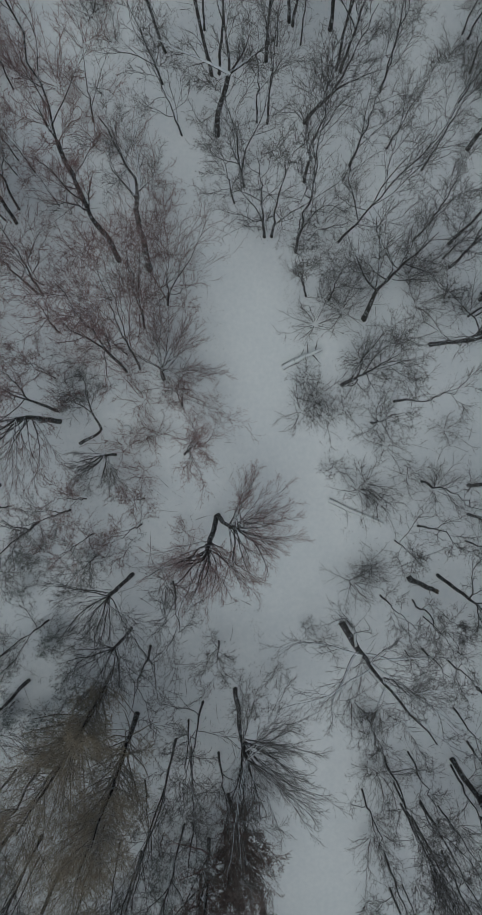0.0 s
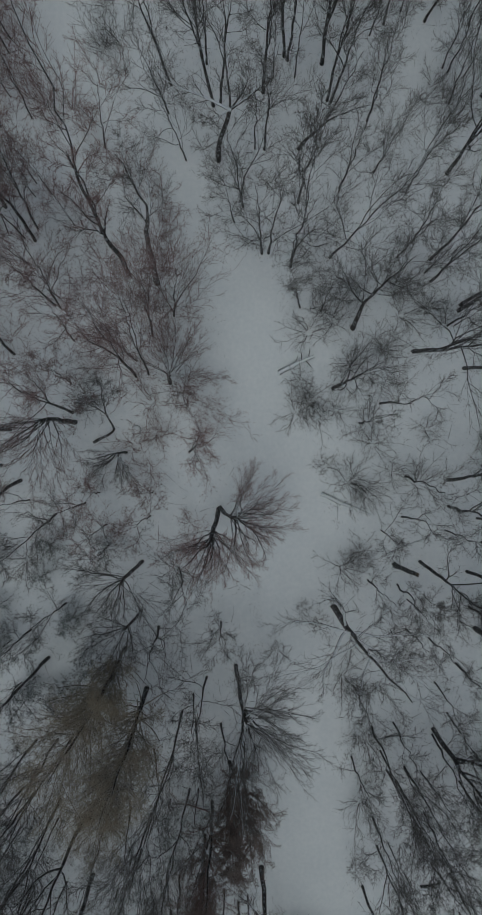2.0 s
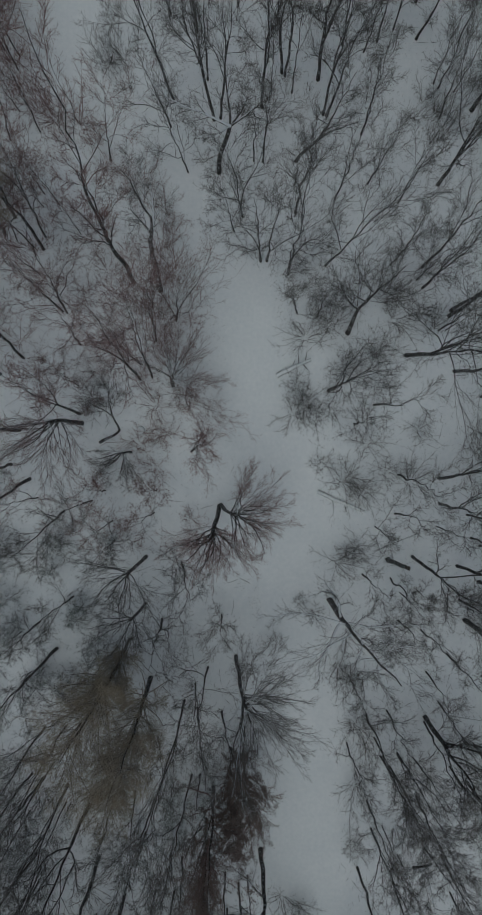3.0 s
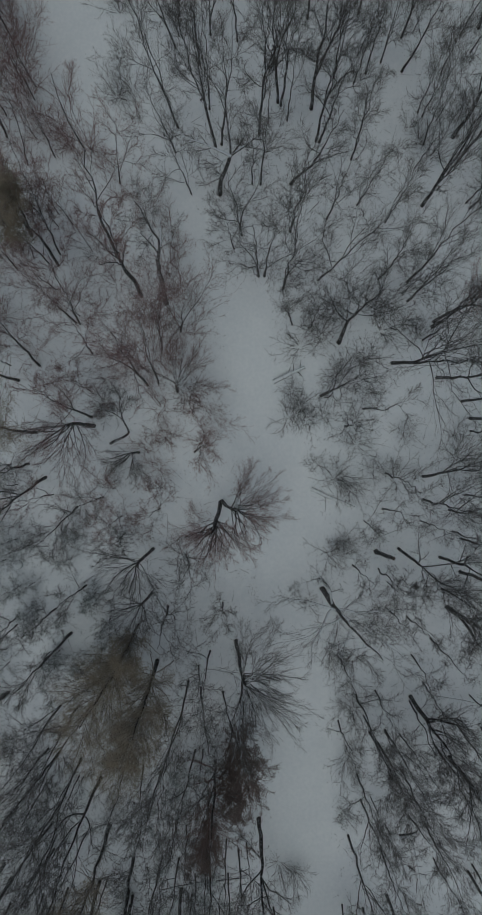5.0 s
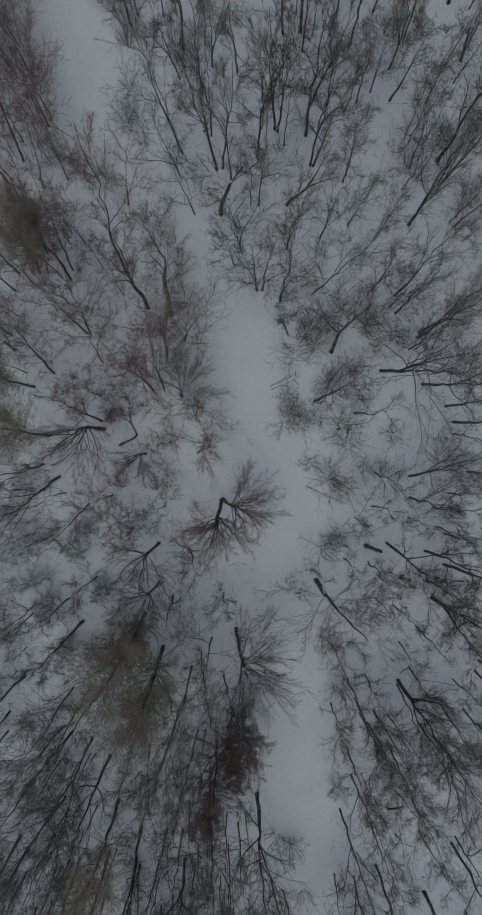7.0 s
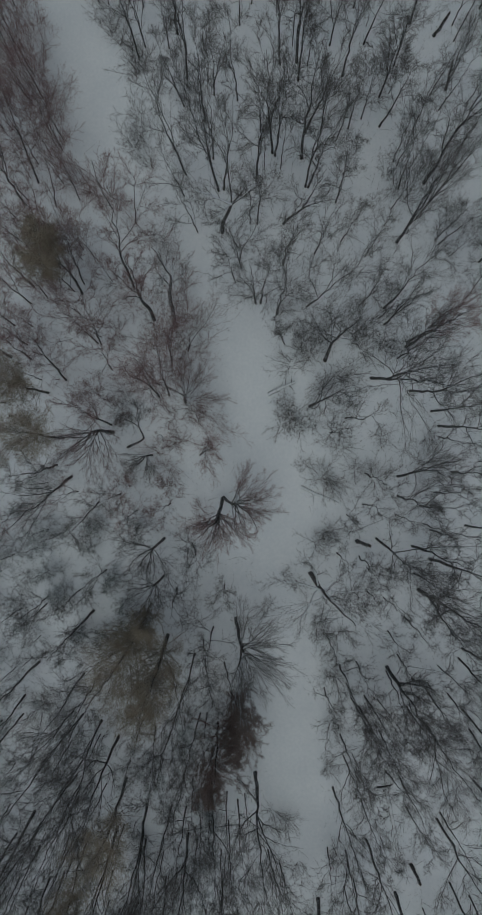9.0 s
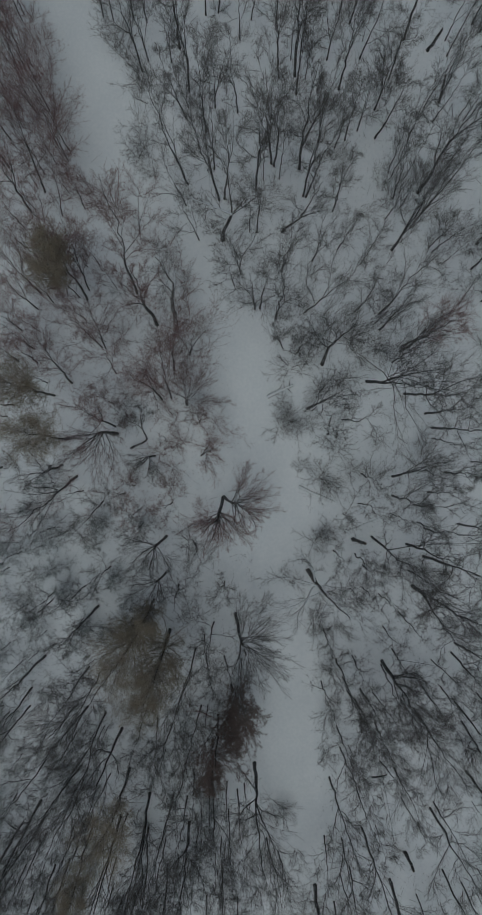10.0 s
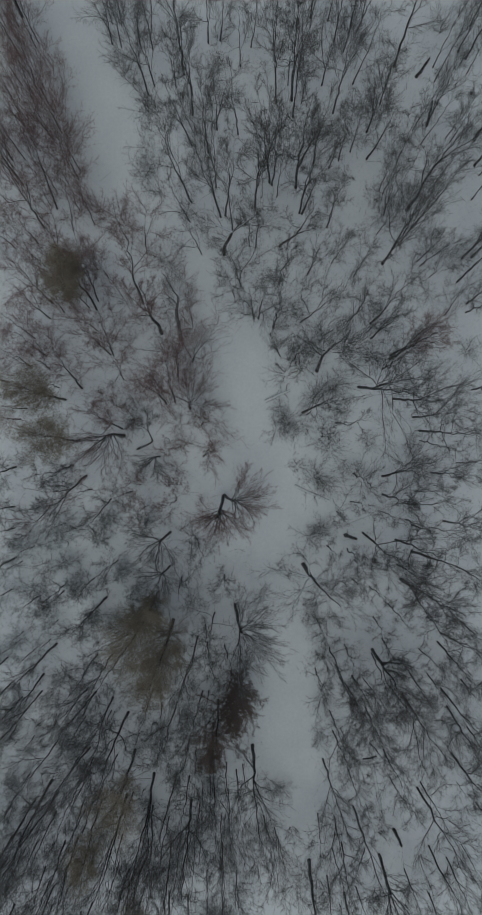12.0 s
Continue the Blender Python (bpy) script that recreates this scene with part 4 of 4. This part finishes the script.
bare_tree(2.65, -27.93, 8.7, 0.6, 0.4, 0.12, wide=1.3)
bare_tree(3.50, -28.92, 7.5, 0.7, 0.4, 0.10, wide=1.3)
bare_tree(7.69, -32.47, 8.3, -0.5, 0.5, 0.12)
bare_tree(-3.78, 7.39, 6.5, 0.8, 0.5, 0.12, limbs=12, wide=2.1, first=0.1, twig=RED_TWIG, dense=0.6)
bare_tree(-6.84, -4.97, 4.5, 0.0, -0.2, 0.10, limbs=12, wide=1.7, first=0.1)
bare_tree(-0.86, -9.19, 4.0, 0.1, -0.2, 0.10, limbs=10, wide=1.5, first=0.2)
brown_leaf_tree(-0.31, -18.75, 5.6, 0.4, -0.0, 0.15, wide=1.1)

bare_tree(-7.70, 16.40, 6.5, 0.9, 0.6, 0.10, limbs=9, wide=1.6, first=0.12, twig=RED_TWIG)
bare_tree(-4.30, 18.40, 7.0, -0.9, -0.1, 0.11, limbs=9, wide=1.5, first=0.12)
bare_tree(-3.30, 15.90, 6.0, -0.7, 0.1, 0.10, limbs=9, wide=1.6, first=0.12)
bare_tree(-0.60, 12.60, 5.0, -0.6, 0.2, 0.10, limbs=8, wide=1.5, first=0.15)

bare_tree(8.30, -17.00, 8.5, 0.3, -0.2, 0.12, first=0.3, dense=1.4)
bare_tree(8.85, -17.60, 9.0, 0.5, -0.1, 0.12, first=0.3, dense=1.4)
bare_tree(9.25, -16.80, 8.5, 0.4, -0.3, 0.12, first=0.3, dense=1.4)
bare_tree(7.95, -16.00, 8.0, 0.2, -0.2, 0.11, first=0.3, dense=1.3)
bare_tree(12.30, -17.60, 9.0, 0.4, -0.3, 0.12, first=0.25, dense=1.3)
bare_tree(10.40, -19.30, 8.5, 0.2, -0.2, 0.12, first=0.25, dense=1.3)
bare_tree(7.60, -19.60, 7.5, 0.2, -0.2, 0.11, first=0.2, dense=1.3)

# ---- thin young trees between them ----
TRAIL_CLEAR = 2.6
fill_rng = np.random.default_rng(5)
def fill(count, x0, x1, y0, y1, low, high, **look_of):
    for x, y in scatter(fill_rng, count, x0, x1, y0, y1, TRAIL_CLEAR):
        h = fill_rng.uniform(low, high)
        bare_tree(x, y, h, *fill_rng.normal(0, 0.03 * h, 2), 0.02 + h * 0.008, **look_of)


fill(15, -17, -3, -4, 24, 3.5, 7.5, wide=1.2, first=0.12, twig=RED_TWIG, leaves=1, label="thin young tree with reddish-brown twigs and withered leaves")
fill(24, -20, -10, 15, 36, 5, 10, wide=1.2, first=0.15, twig=RED_TWIG, label="thin bushy bare tree with reddish-brown twigs")
fill(26, 2, 19, -34, 34, 3.5, 8, wide=1.1, first=0.15)
fill(18, 0, 20, 12, 36, 6, 10, first=0.3)
fill(12, 8, 20, -36, -8, 5, 9, first=0.25)
fill(50, -20, -1, -38, -14, 8, 14, first=0.3, dense=1.15)
fill(20, -24, -13, 16, 38, 7, 11, first=0.2, wide=1.2, twig=RED_TWIG, label="thin bushy bare tree with reddish-brown twigs")
fill(16, -20, -9, 6, 35, 4, 9, wide=1.3, first=0.12, twig=RED_TWIG, label="thin bushy bare tree with reddish-brown twigs")

fill(9, -22, -15, -38, -26, 10, 14, first=0.3)
fill(9, -4, 1, -35, -22, 6, 10, first=0.25)

# ---- stumps ----
tree_stump(-5.68, 1.13, 0.30, 0.20)
tree_stump(-13.10, -6.94, 0.32, 0.20)

# ---- fallen trunks ----
fallen_log(4.44, -2.09, 7.08, -3.17, 0.23)
fallen_log(2.00, 4.43, 3.85, 5.30, 0.28, 0.35)
fallen_log(7.13, 2.18, 8.76, 6.79, 0.14)
fallen_log(11.00, -23.65, 11.92, -27.82, 0.28)
fallen_log(-4.30, -26.99, -1.31, -26.29, 0.14)
fallen_log(-7.43, -32.66, -3.62, -32.03, 0.14)
fallen_log(10.30, -23.39, 11.39, -23.09, 0.28, snowy=False, label="dark rotten log lying on the snow")
fallen_log(-0.89, -26.37, 0.92, -26.11, 0.14)
fallen_log(11.83, -14.69, 15.60, -15.25, 0.09)
fallen_log(7.95, -5.34, 10.67, -4.13, 0.09)


# ---- brushwood: a few kinds of shrub, and copies of them ----
def shrub(rng, h, stems, mat, label):
    bush = tagged(new("shrub"), label, "shrub", "brushwood of the wood")
    a = np.arange(stems) * 2.4 + rng.normal(0, 0.3, stems)
    lean = rng.uniform(0.25, 1.05, stems)
    way = np.stack([np.cos(a) * lean, np.sin(a) * lean, np.ones(stems)], -1)
    start = np.stack([np.cos(a) * 0.08, np.sin(a) * 0.08, np.full(stems, -0.08)], -1)
    size = h * rng.uniform(0.7, 1.1, stems)
    sp = grow(start, way, size, 6, 0.12, 0.03, rng)
    sr = rng.uniform(0.008, 0.016, stems)[:, None] * np.linspace(1, 0.3, 6)[None, :]
    for k in range(stems):
        part("stem", tubes(sp[k:k + 1], sr[k:k + 1], 4), mat, bush)
    bp, br, bs = sprout(sp, sr, 6, 0.1, 1.0, 38, size * 0.45, 3, 0.15, 0.04, rng, 0.6, 0.009, 0.45)
    tp, tr, ts = sprout(bp, br, 9, 0.05, 1.0, 38, bs * 0.5 + 0.12, 2, 0.12, 0.02, rng, 0.8, 0.005, 0.6)
    part("twig_work", merged(spikes(bp, np.maximum(br, 0.007)), slivers(tp[:, 0], tp[:, 1], 0.0085)), mat, bush, kind="stuff")
    return bush


def young_conifer(rng, h):
    fir = tagged(new("young_conifer"), "small grey-green young conifer half buried in snow", "conifer", "young conifers of the wood")
    tp, tr = trunk_line(h, 0, 0, h * 0.022, rng, bend=0.01)
    part("trunk", tubes(tp, tr, 6), BARK, fir)
    lp, lr, ls = sprout(tp, tr, 26, 0.06, 0.99, 74, h * 0.52, 3, 0.20, -0.04, rng, 0.4, 0.02, 0.3, 0.75)
    bp, br, bs = sprout(lp, lr, 5, 0.25, 1.0, 40, ls * 0.36, 3, 0.14, 0.0, rng, 0.6, 0.008, 0.5)
    part("branchwork", merged(spikes(lp, lr), spikes(bp, br)), BARK, fir, kind="stuff")
    at, way = along(bp, 9, rng)
    way = unit(way + rng.normal(0, 0.8, way.shape))
    at = at + rng.normal(0, 0.05, at.shape)
    part("foliage", blades(at, way, rng.uniform(0.10, 0.19, len(at)), rng.uniform(0.009, 0.016, len(at))), SPRUCE, fir, "grey-green needles", kind="stuff")
    return fir


def put(kind, x, y, size, turn):
    at = Matrix.Translation((x, y, float(rise(np.array(x), np.array(y))) - 0.03))
    ob = copy_thing(kind, at @ pose(0, 0, 0, 0, 0, turn))
    ob.scale = (size, size, size)
    return ob


brush_rng = np.random.default_rng(7)
GREY = "leafless grey-brown shrub of thin stems in snow"
RED = "leafless reddish-brown shrub of thin stems in snow"
GREY_SHRUBS = [shrub(brush_rng, 1.4 + 0.35 * k, 8 + k, TWIG, GREY) for k in range(5)]
RED_SHRUBS = [shrub(brush_rng, 1.6 + 0.35 * k, 8 + k, RED_TWIG, RED) for k in range(4)]
FIRS = [young_conifer(brush_rng, 2.2 + 0.8 * k) for k in range(4)]
# the patterns themselves take a place in the wood
for k, ob in enumerate(GREY_SHRUBS + RED_SHRUBS + FIRS):
    px, py = scatter(brush_rng, 1, *((4, 18, -26, 24) if k < 5 else (-15, -4, -6, 14) if k < 9 else (-17, -6, -33, -18)), 2.6)[0]
    ob.matrix_basis = Matrix.Translation((px, py, float(rise(np.array(px), np.array(py))) - 0.03))
for x, y in scatter(brush_rng, 55, 3, 19, -34, 34, 2.3):
    put(GREY_SHRUBS[brush_rng.integers(5)], x, y, brush_rng.uniform(0.6, 1.15), brush_rng.uniform(0, 360))
for x, y in scatter(brush_rng, 35, -18, -1, -34, 34, 2.3):
    put(GREY_SHRUBS[brush_rng.integers(5)], x, y, brush_rng.uniform(0.6, 1.15), brush_rng.uniform(0, 360))
for x, y in scatter(brush_rng, 16, -17, -2, -6, 30, 2.3):
    put(RED_SHRUBS[brush_rng.integers(4)], x, y, brush_rng.uniform(0.6, 1.2), brush_rng.uniform(0, 360))
for x, y in scatter(brush_rng, 48, -19, -1, -37, -17, 2.6):
    put(FIRS[brush_rng.integers(4)], x, y, brush_rng.uniform(0.6, 1.1), brush_rng.uniform(0, 360))
for x, y in scatter(brush_rng, 14, -17, -7, -15, -4, 2.6):
    put(FIRS[brush_rng.integers(4)], x, y, brush_rng.uniform(0.5, 0.9), brush_rng.uniform(0, 360))
put(FIRS[0], -9.74, -4.93, 1.04, 0)
put(FIRS[1], -13.49, -2.19, 0.96, 77)
put(FIRS[2], -17.20, -10.58, 1.20, 154)
put(FIRS[3], -14.83, -10.89, 0.96, 231)
put(FIRS[0], -14.57, -11.85, 0.80, 308)
put(FIRS[1], -10.75, -12.99, 0.88, 25)
put(FIRS[2], -13.42, -12.70, 0.72, 102)
put(FIRS[3], -15.27, -15.09, 0.80, 179)
put(FIRS[0], -8.47, -8.54, 0.96, 256)
put(FIRS[1], -10.09, -6.57, 0.64, 333)
put(FIRS[2], -13.24, -6.07, 0.64, 50)
put(FIRS[3], -15.47, -7.16, 0.80, 127)
put(FIRS[0], -16.89, -7.00, 0.72, 204)
put(FIRS[1], -7.29, -11.67, 1.04, 281)
put(FIRS[2], -11.68, -9.97, 0.72, 358)
put(FIRS[3], -16.20, -13.77, 0.72, 75)
put(FIRS[0], -17.62, -15.38, 0.96, 152)
put(FIRS[1], -12.89, -8.16, 0.72, 229)
put(FIRS[2], -12.00, -7.92, 0.56, 306)
put(FIRS[3], -10.38, -9.87, 0.64, 23)
put(FIRS[0], -9.01, -12.55, 0.96, 100)
put(FIRS[1], -7.55, -10.10, 0.96, 177)
put(FIRS[2], -13.89, -6.66, 0.72, 254)
put(FIRS[3], -12.36, -5.74, 0.72, 331)
put(FIRS[0], -17.14, -21.60, 1.04, 48)
put(FIRS[1], -15.31, -22.01, 0.96, 125)
put(FIRS[2], -17.02, -27.55, 1.12, 202)
# shrubs along the trail and between the trees
put(RED_SHRUBS[0], -2.24, 0.58, 1.04, 0)
put(RED_SHRUBS[2], -4.30, 0.98, 0.88, 194)
put(RED_SHRUBS[3], -1.73, 2.19, 0.64, 291)
put(RED_SHRUBS[0], -2.87, 7.42, 0.88, 28)
put(RED_SHRUBS[1], -5.16, 7.81, 0.80, 125)
put(RED_SHRUBS[2], -8.83, 8.64, 1.00, 222)
put(RED_SHRUBS[3], -8.27, 4.54, 0.80, 319)
put(RED_SHRUBS[1], -2.56, -4.90, 0.80, 153)
put(RED_SHRUBS[3], -4.80, 11.48, 1.10, 347)
put(RED_SHRUBS[0], -4.13, 12.41, 1.00, 84)
put(RED_SHRUBS[1], -3.85, 10.13, 1.20, 181)
put(RED_SHRUBS[2], -4.62, 13.77, 1.00, 278)
put(RED_SHRUBS[3], -5.80, 15.11, 1.00, 15)
put(RED_SHRUBS[0], -6.72, 15.55, 0.90, 112)
put(RED_SHRUBS[1], -10.91, 18.64, 1.20, 209)
put(RED_SHRUBS[2], -11.83, 19.07, 1.10, 306)
put(RED_SHRUBS[3], -9.53, 18.22, 1.20, 43)
put(RED_SHRUBS[0], -8.59, 17.33, 1.00, 140)
put(RED_SHRUBS[1], -7.64, 15.52, 0.90, 237)
put(RED_SHRUBS[2], -13.27, 21.78, 1.20, 334)
put(RED_SHRUBS[3], -13.77, 23.59, 1.20, 71)
put(RED_SHRUBS[0], -12.78, 20.42, 1.00, 168)
put(RED_SHRUBS[1], -14.75, 26.31, 1.20, 265)
put(RED_SHRUBS[2], -14.04, 24.96, 1.20, 2)
put(RED_SHRUBS[3], -15.29, 29.50, 1.00, 99)
put(RED_SHRUBS[0], -15.81, 31.78, 1.00, 196)
put(RED_SHRUBS[1], -15.09, 30.42, 0.90, 293)
put(RED_SHRUBS[2], -14.56, 27.46, 1.20, 30)
put(GREY_SHRUBS[1], 4.64, -0.62, 0.90, 127)
put(GREY_SHRUBS[2], 5.80, -1.51, 1.10, 224)
put(GREY_SHRUBS[3], 6.25, -1.27, 1.00, 321)
put(GREY_SHRUBS[4], 5.68, -6.08, 1.00, 58)
put(GREY_SHRUBS[0], 6.12, -5.38, 0.70, 155)
put(GREY_SHRUBS[1], 3.16, 3.91, 1.00, 252)
put(GREY_SHRUBS[2], 3.64, 2.78, 1.10, 349)
put(GREY_SHRUBS[3], 2.97, 2.31, 1.00, 86)
put(GREY_SHRUBS[4], 4.11, 2.11, 0.90, 183)
put(GREY_SHRUBS[1], 3.97, 8.05, 1.10, 17)
put(GREY_SHRUBS[2], 4.90, 7.38, 1.10, 114)
put(GREY_SHRUBS[3], 3.55, 6.66, 1.00, 211)
put(GREY_SHRUBS[4], 5.33, 8.54, 1.00, 308)
put(GREY_SHRUBS[0], 6.80, 4.46, 1.20, 45)
put(GREY_SHRUBS[1], 5.88, 4.89, 1.20, 142)
put(GREY_SHRUBS[2], 7.68, 5.85, 1.00, 239)
put(GREY_SHRUBS[3], 8.55, 7.70, 1.00, 336)
put(GREY_SHRUBS[4], 8.06, 9.06, 1.10, 73)
put(GREY_SHRUBS[0], 0.60, 14.82, 0.80, 170)
put(GREY_SHRUBS[1], 0.23, 11.61, 0.90, 267)
put(GREY_SHRUBS[2], 6.58, -5.14, 0.70, 4)
put(GREY_SHRUBS[3], 9.69, -1.41, 1.00, 101)
put(GREY_SHRUBS[4], 6.96, -2.16, 0.80, 198)
put(GREY_SHRUBS[0], 4.39, -9.07, 0.90, 295)
put(GREY_SHRUBS[1], 3.46, -8.41, 0.70, 32)
put(GREY_SHRUBS[2], 6.24, -10.17, 1.00, 129)
put(GREY_SHRUBS[3], 7.21, -12.43, 1.00, 226)
put(GREY_SHRUBS[4], 5.83, -12.01, 0.90, 323)
put(GREY_SHRUBS[0], 0.81, -12.12, 1.00, 60)
put(GREY_SHRUBS[1], 2.14, -10.72, 0.90, 157)
put(GREY_SHRUBS[2], 1.57, -15.29, 1.00, 254)
put(GREY_SHRUBS[3], 2.96, -25.29, 0.90, 351)
put(GREY_SHRUBS[4], 3.88, -25.72, 0.80, 88)
put(GREY_SHRUBS[0], 3.52, -29.83, 1.00, 185)
put(GREY_SHRUBS[1], 4.87, -28.89, 0.90, 282)
put(GREY_SHRUBS[2], 2.59, -28.94, 1.00, 19)
put(GREY_SHRUBS[3], 7.28, -15.62, 1.00, 116)
put(GREY_SHRUBS[4], 6.91, -18.82, 0.90, 213)
put(GREY_SHRUBS[0], 6.75, -22.01, 0.90, 310)
put(GREY_SHRUBS[1], 7.11, -17.90, 0.90, 47)
put(GREY_SHRUBS[2], -7.85, 24.21, 1.00, 144)
put(GREY_SHRUBS[3], -7.12, 22.40, 1.00, 241)
put(GREY_SHRUBS[4], -8.02, 21.92, 1.00, 338)
put(GREY_SHRUBS[0], -6.85, 20.57, 1.00, 75)
put(GREY_SHRUBS[1], -8.71, 31.06, 1.00, 172)
put(GREY_SHRUBS[2], -10.07, 30.56, 1.00, 269)
put(GREY_SHRUBS[3], -9.12, 29.21, 1.00, 6)
put(GREY_SHRUBS[4], -7.92, 26.96, 1.00, 103)
put(GREY_SHRUBS[0], -1.70, 15.68, 0.80, 200)
put(GREY_SHRUBS[1], -2.41, 16.57, 0.80, 297)
put(GREY_SHRUBS[2], 5.87, -32.51, 0.95, 34)
put(GREY_SHRUBS[3], 5.21, -33.43, 0.95, 131)
put(GREY_SHRUBS[4], 7.02, -32.94, 0.95, 228)
put(GREY_SHRUBS[0], 7.74, -34.29, 0.95, 325)
put(GREY_SHRUBS[1], 8.60, -32.45, 0.95, 62)
put(GREY_SHRUBS[2], 4.01, -31.18, 0.95, 159)
put(GREY_SHRUBS[3], 2.20, -31.68, 0.95, 256)
put(GREY_SHRUBS[4], 1.24, -29.88, 0.95, 353)
put(GREY_SHRUBS[0], 0.29, -28.08, 0.95, 90)
put(GREY_SHRUBS[1], -0.11, -30.36, 0.95, 187)
put(GREY_SHRUBS[2], 0.88, -33.52, 0.95, 284)
put(GREY_SHRUBS[3], 10.93, -34.22, 0.95, 21)
put(GREY_SHRUBS[4], 14.10, -33.24, 0.95, 118)
put(GREY_SHRUBS[0], 14.96, -30.94, 0.95, 215)
put(GREY_SHRUBS[1], 9.24, -21.05, 0.95, 312)
put(GREY_SHRUBS[2], 10.08, -17.84, 0.95, 49)
put(GREY_SHRUBS[3], 12.79, -16.41, 0.95, 146)
put(GREY_SHRUBS[4], 16.43, -15.87, 0.95, 243)
put(GREY_SHRUBS[0], 18.11, -9.43, 0.95, 340)
put(GREY_SHRUBS[1], 16.79, -11.75, 0.95, 77)


# ---- dry weeds poking through the snow ----
def noise_at(places):
    return np.array([noise.noise((x, y, 3.0)) for x, y in places])


def build_weeds():
    rng = np.random.default_rng(21)
    xy = np.array(scatter(rng, 5200, -20, 20, -36, 36, 1.95))
    edge = np.array([p for p in scatter(rng, 2600, -4, 8, -14, 9, 1.8) if trail_distance(*np.array(p)) < 2.35])
    edge = edge[noise_at(edge * 0.8) > 0.05]
    xy = np.concatenate([xy, edge])
    start = np.repeat(np.column_stack([xy, rise(xy[:, 0], xy[:, 1]) - 0.05]), 4, 0)
    start[:, :2] += rng.normal(0, 0.16, (len(start), 2))
    way = unit(rng.normal(0, 0.55, start.shape) + np.array([0, 0, 1.0]))
    geometry = slivers(start, start + way * rng.uniform(0.15, 0.55, len(start))[:, None], 0.012)
    tagged(new("dry_weeds", mesh_of("dry_weeds", *geometry, WEED)), "dry brown weed stalks poking through the snow", "weeds", kind="stuff")


def build_sticks():
    rng = np.random.default_rng(22)
    xy = np.array(scatter(rng, 1500, -20, 20, -36, 36, 2.1))
    start = np.column_stack([xy, rise(xy[:, 0], xy[:, 1]) + 0.03])
    a = rng.uniform(0, 2 * np.pi, len(xy))
    way = np.column_stack([np.cos(a), np.sin(a), rng.uniform(-0.03, 0.18, len(xy))])
    pts = grow(start, way, rng.uniform(0.3, 1.3, len(xy)), 3, 0.15, 0.0, rng)
    rad = rng.uniform(0.006, 0.014, len(xy))[:, None] * np.array([1.0, 0.7, 0.4])[None, :]
    tagged(new("fallen_sticks", mesh_of("fallen_sticks", *spikes(pts, rad), TWIG)), "thin dead sticks lying scattered on the snow", "sticks", kind="stuff")


build_weeds()
build_sticks()
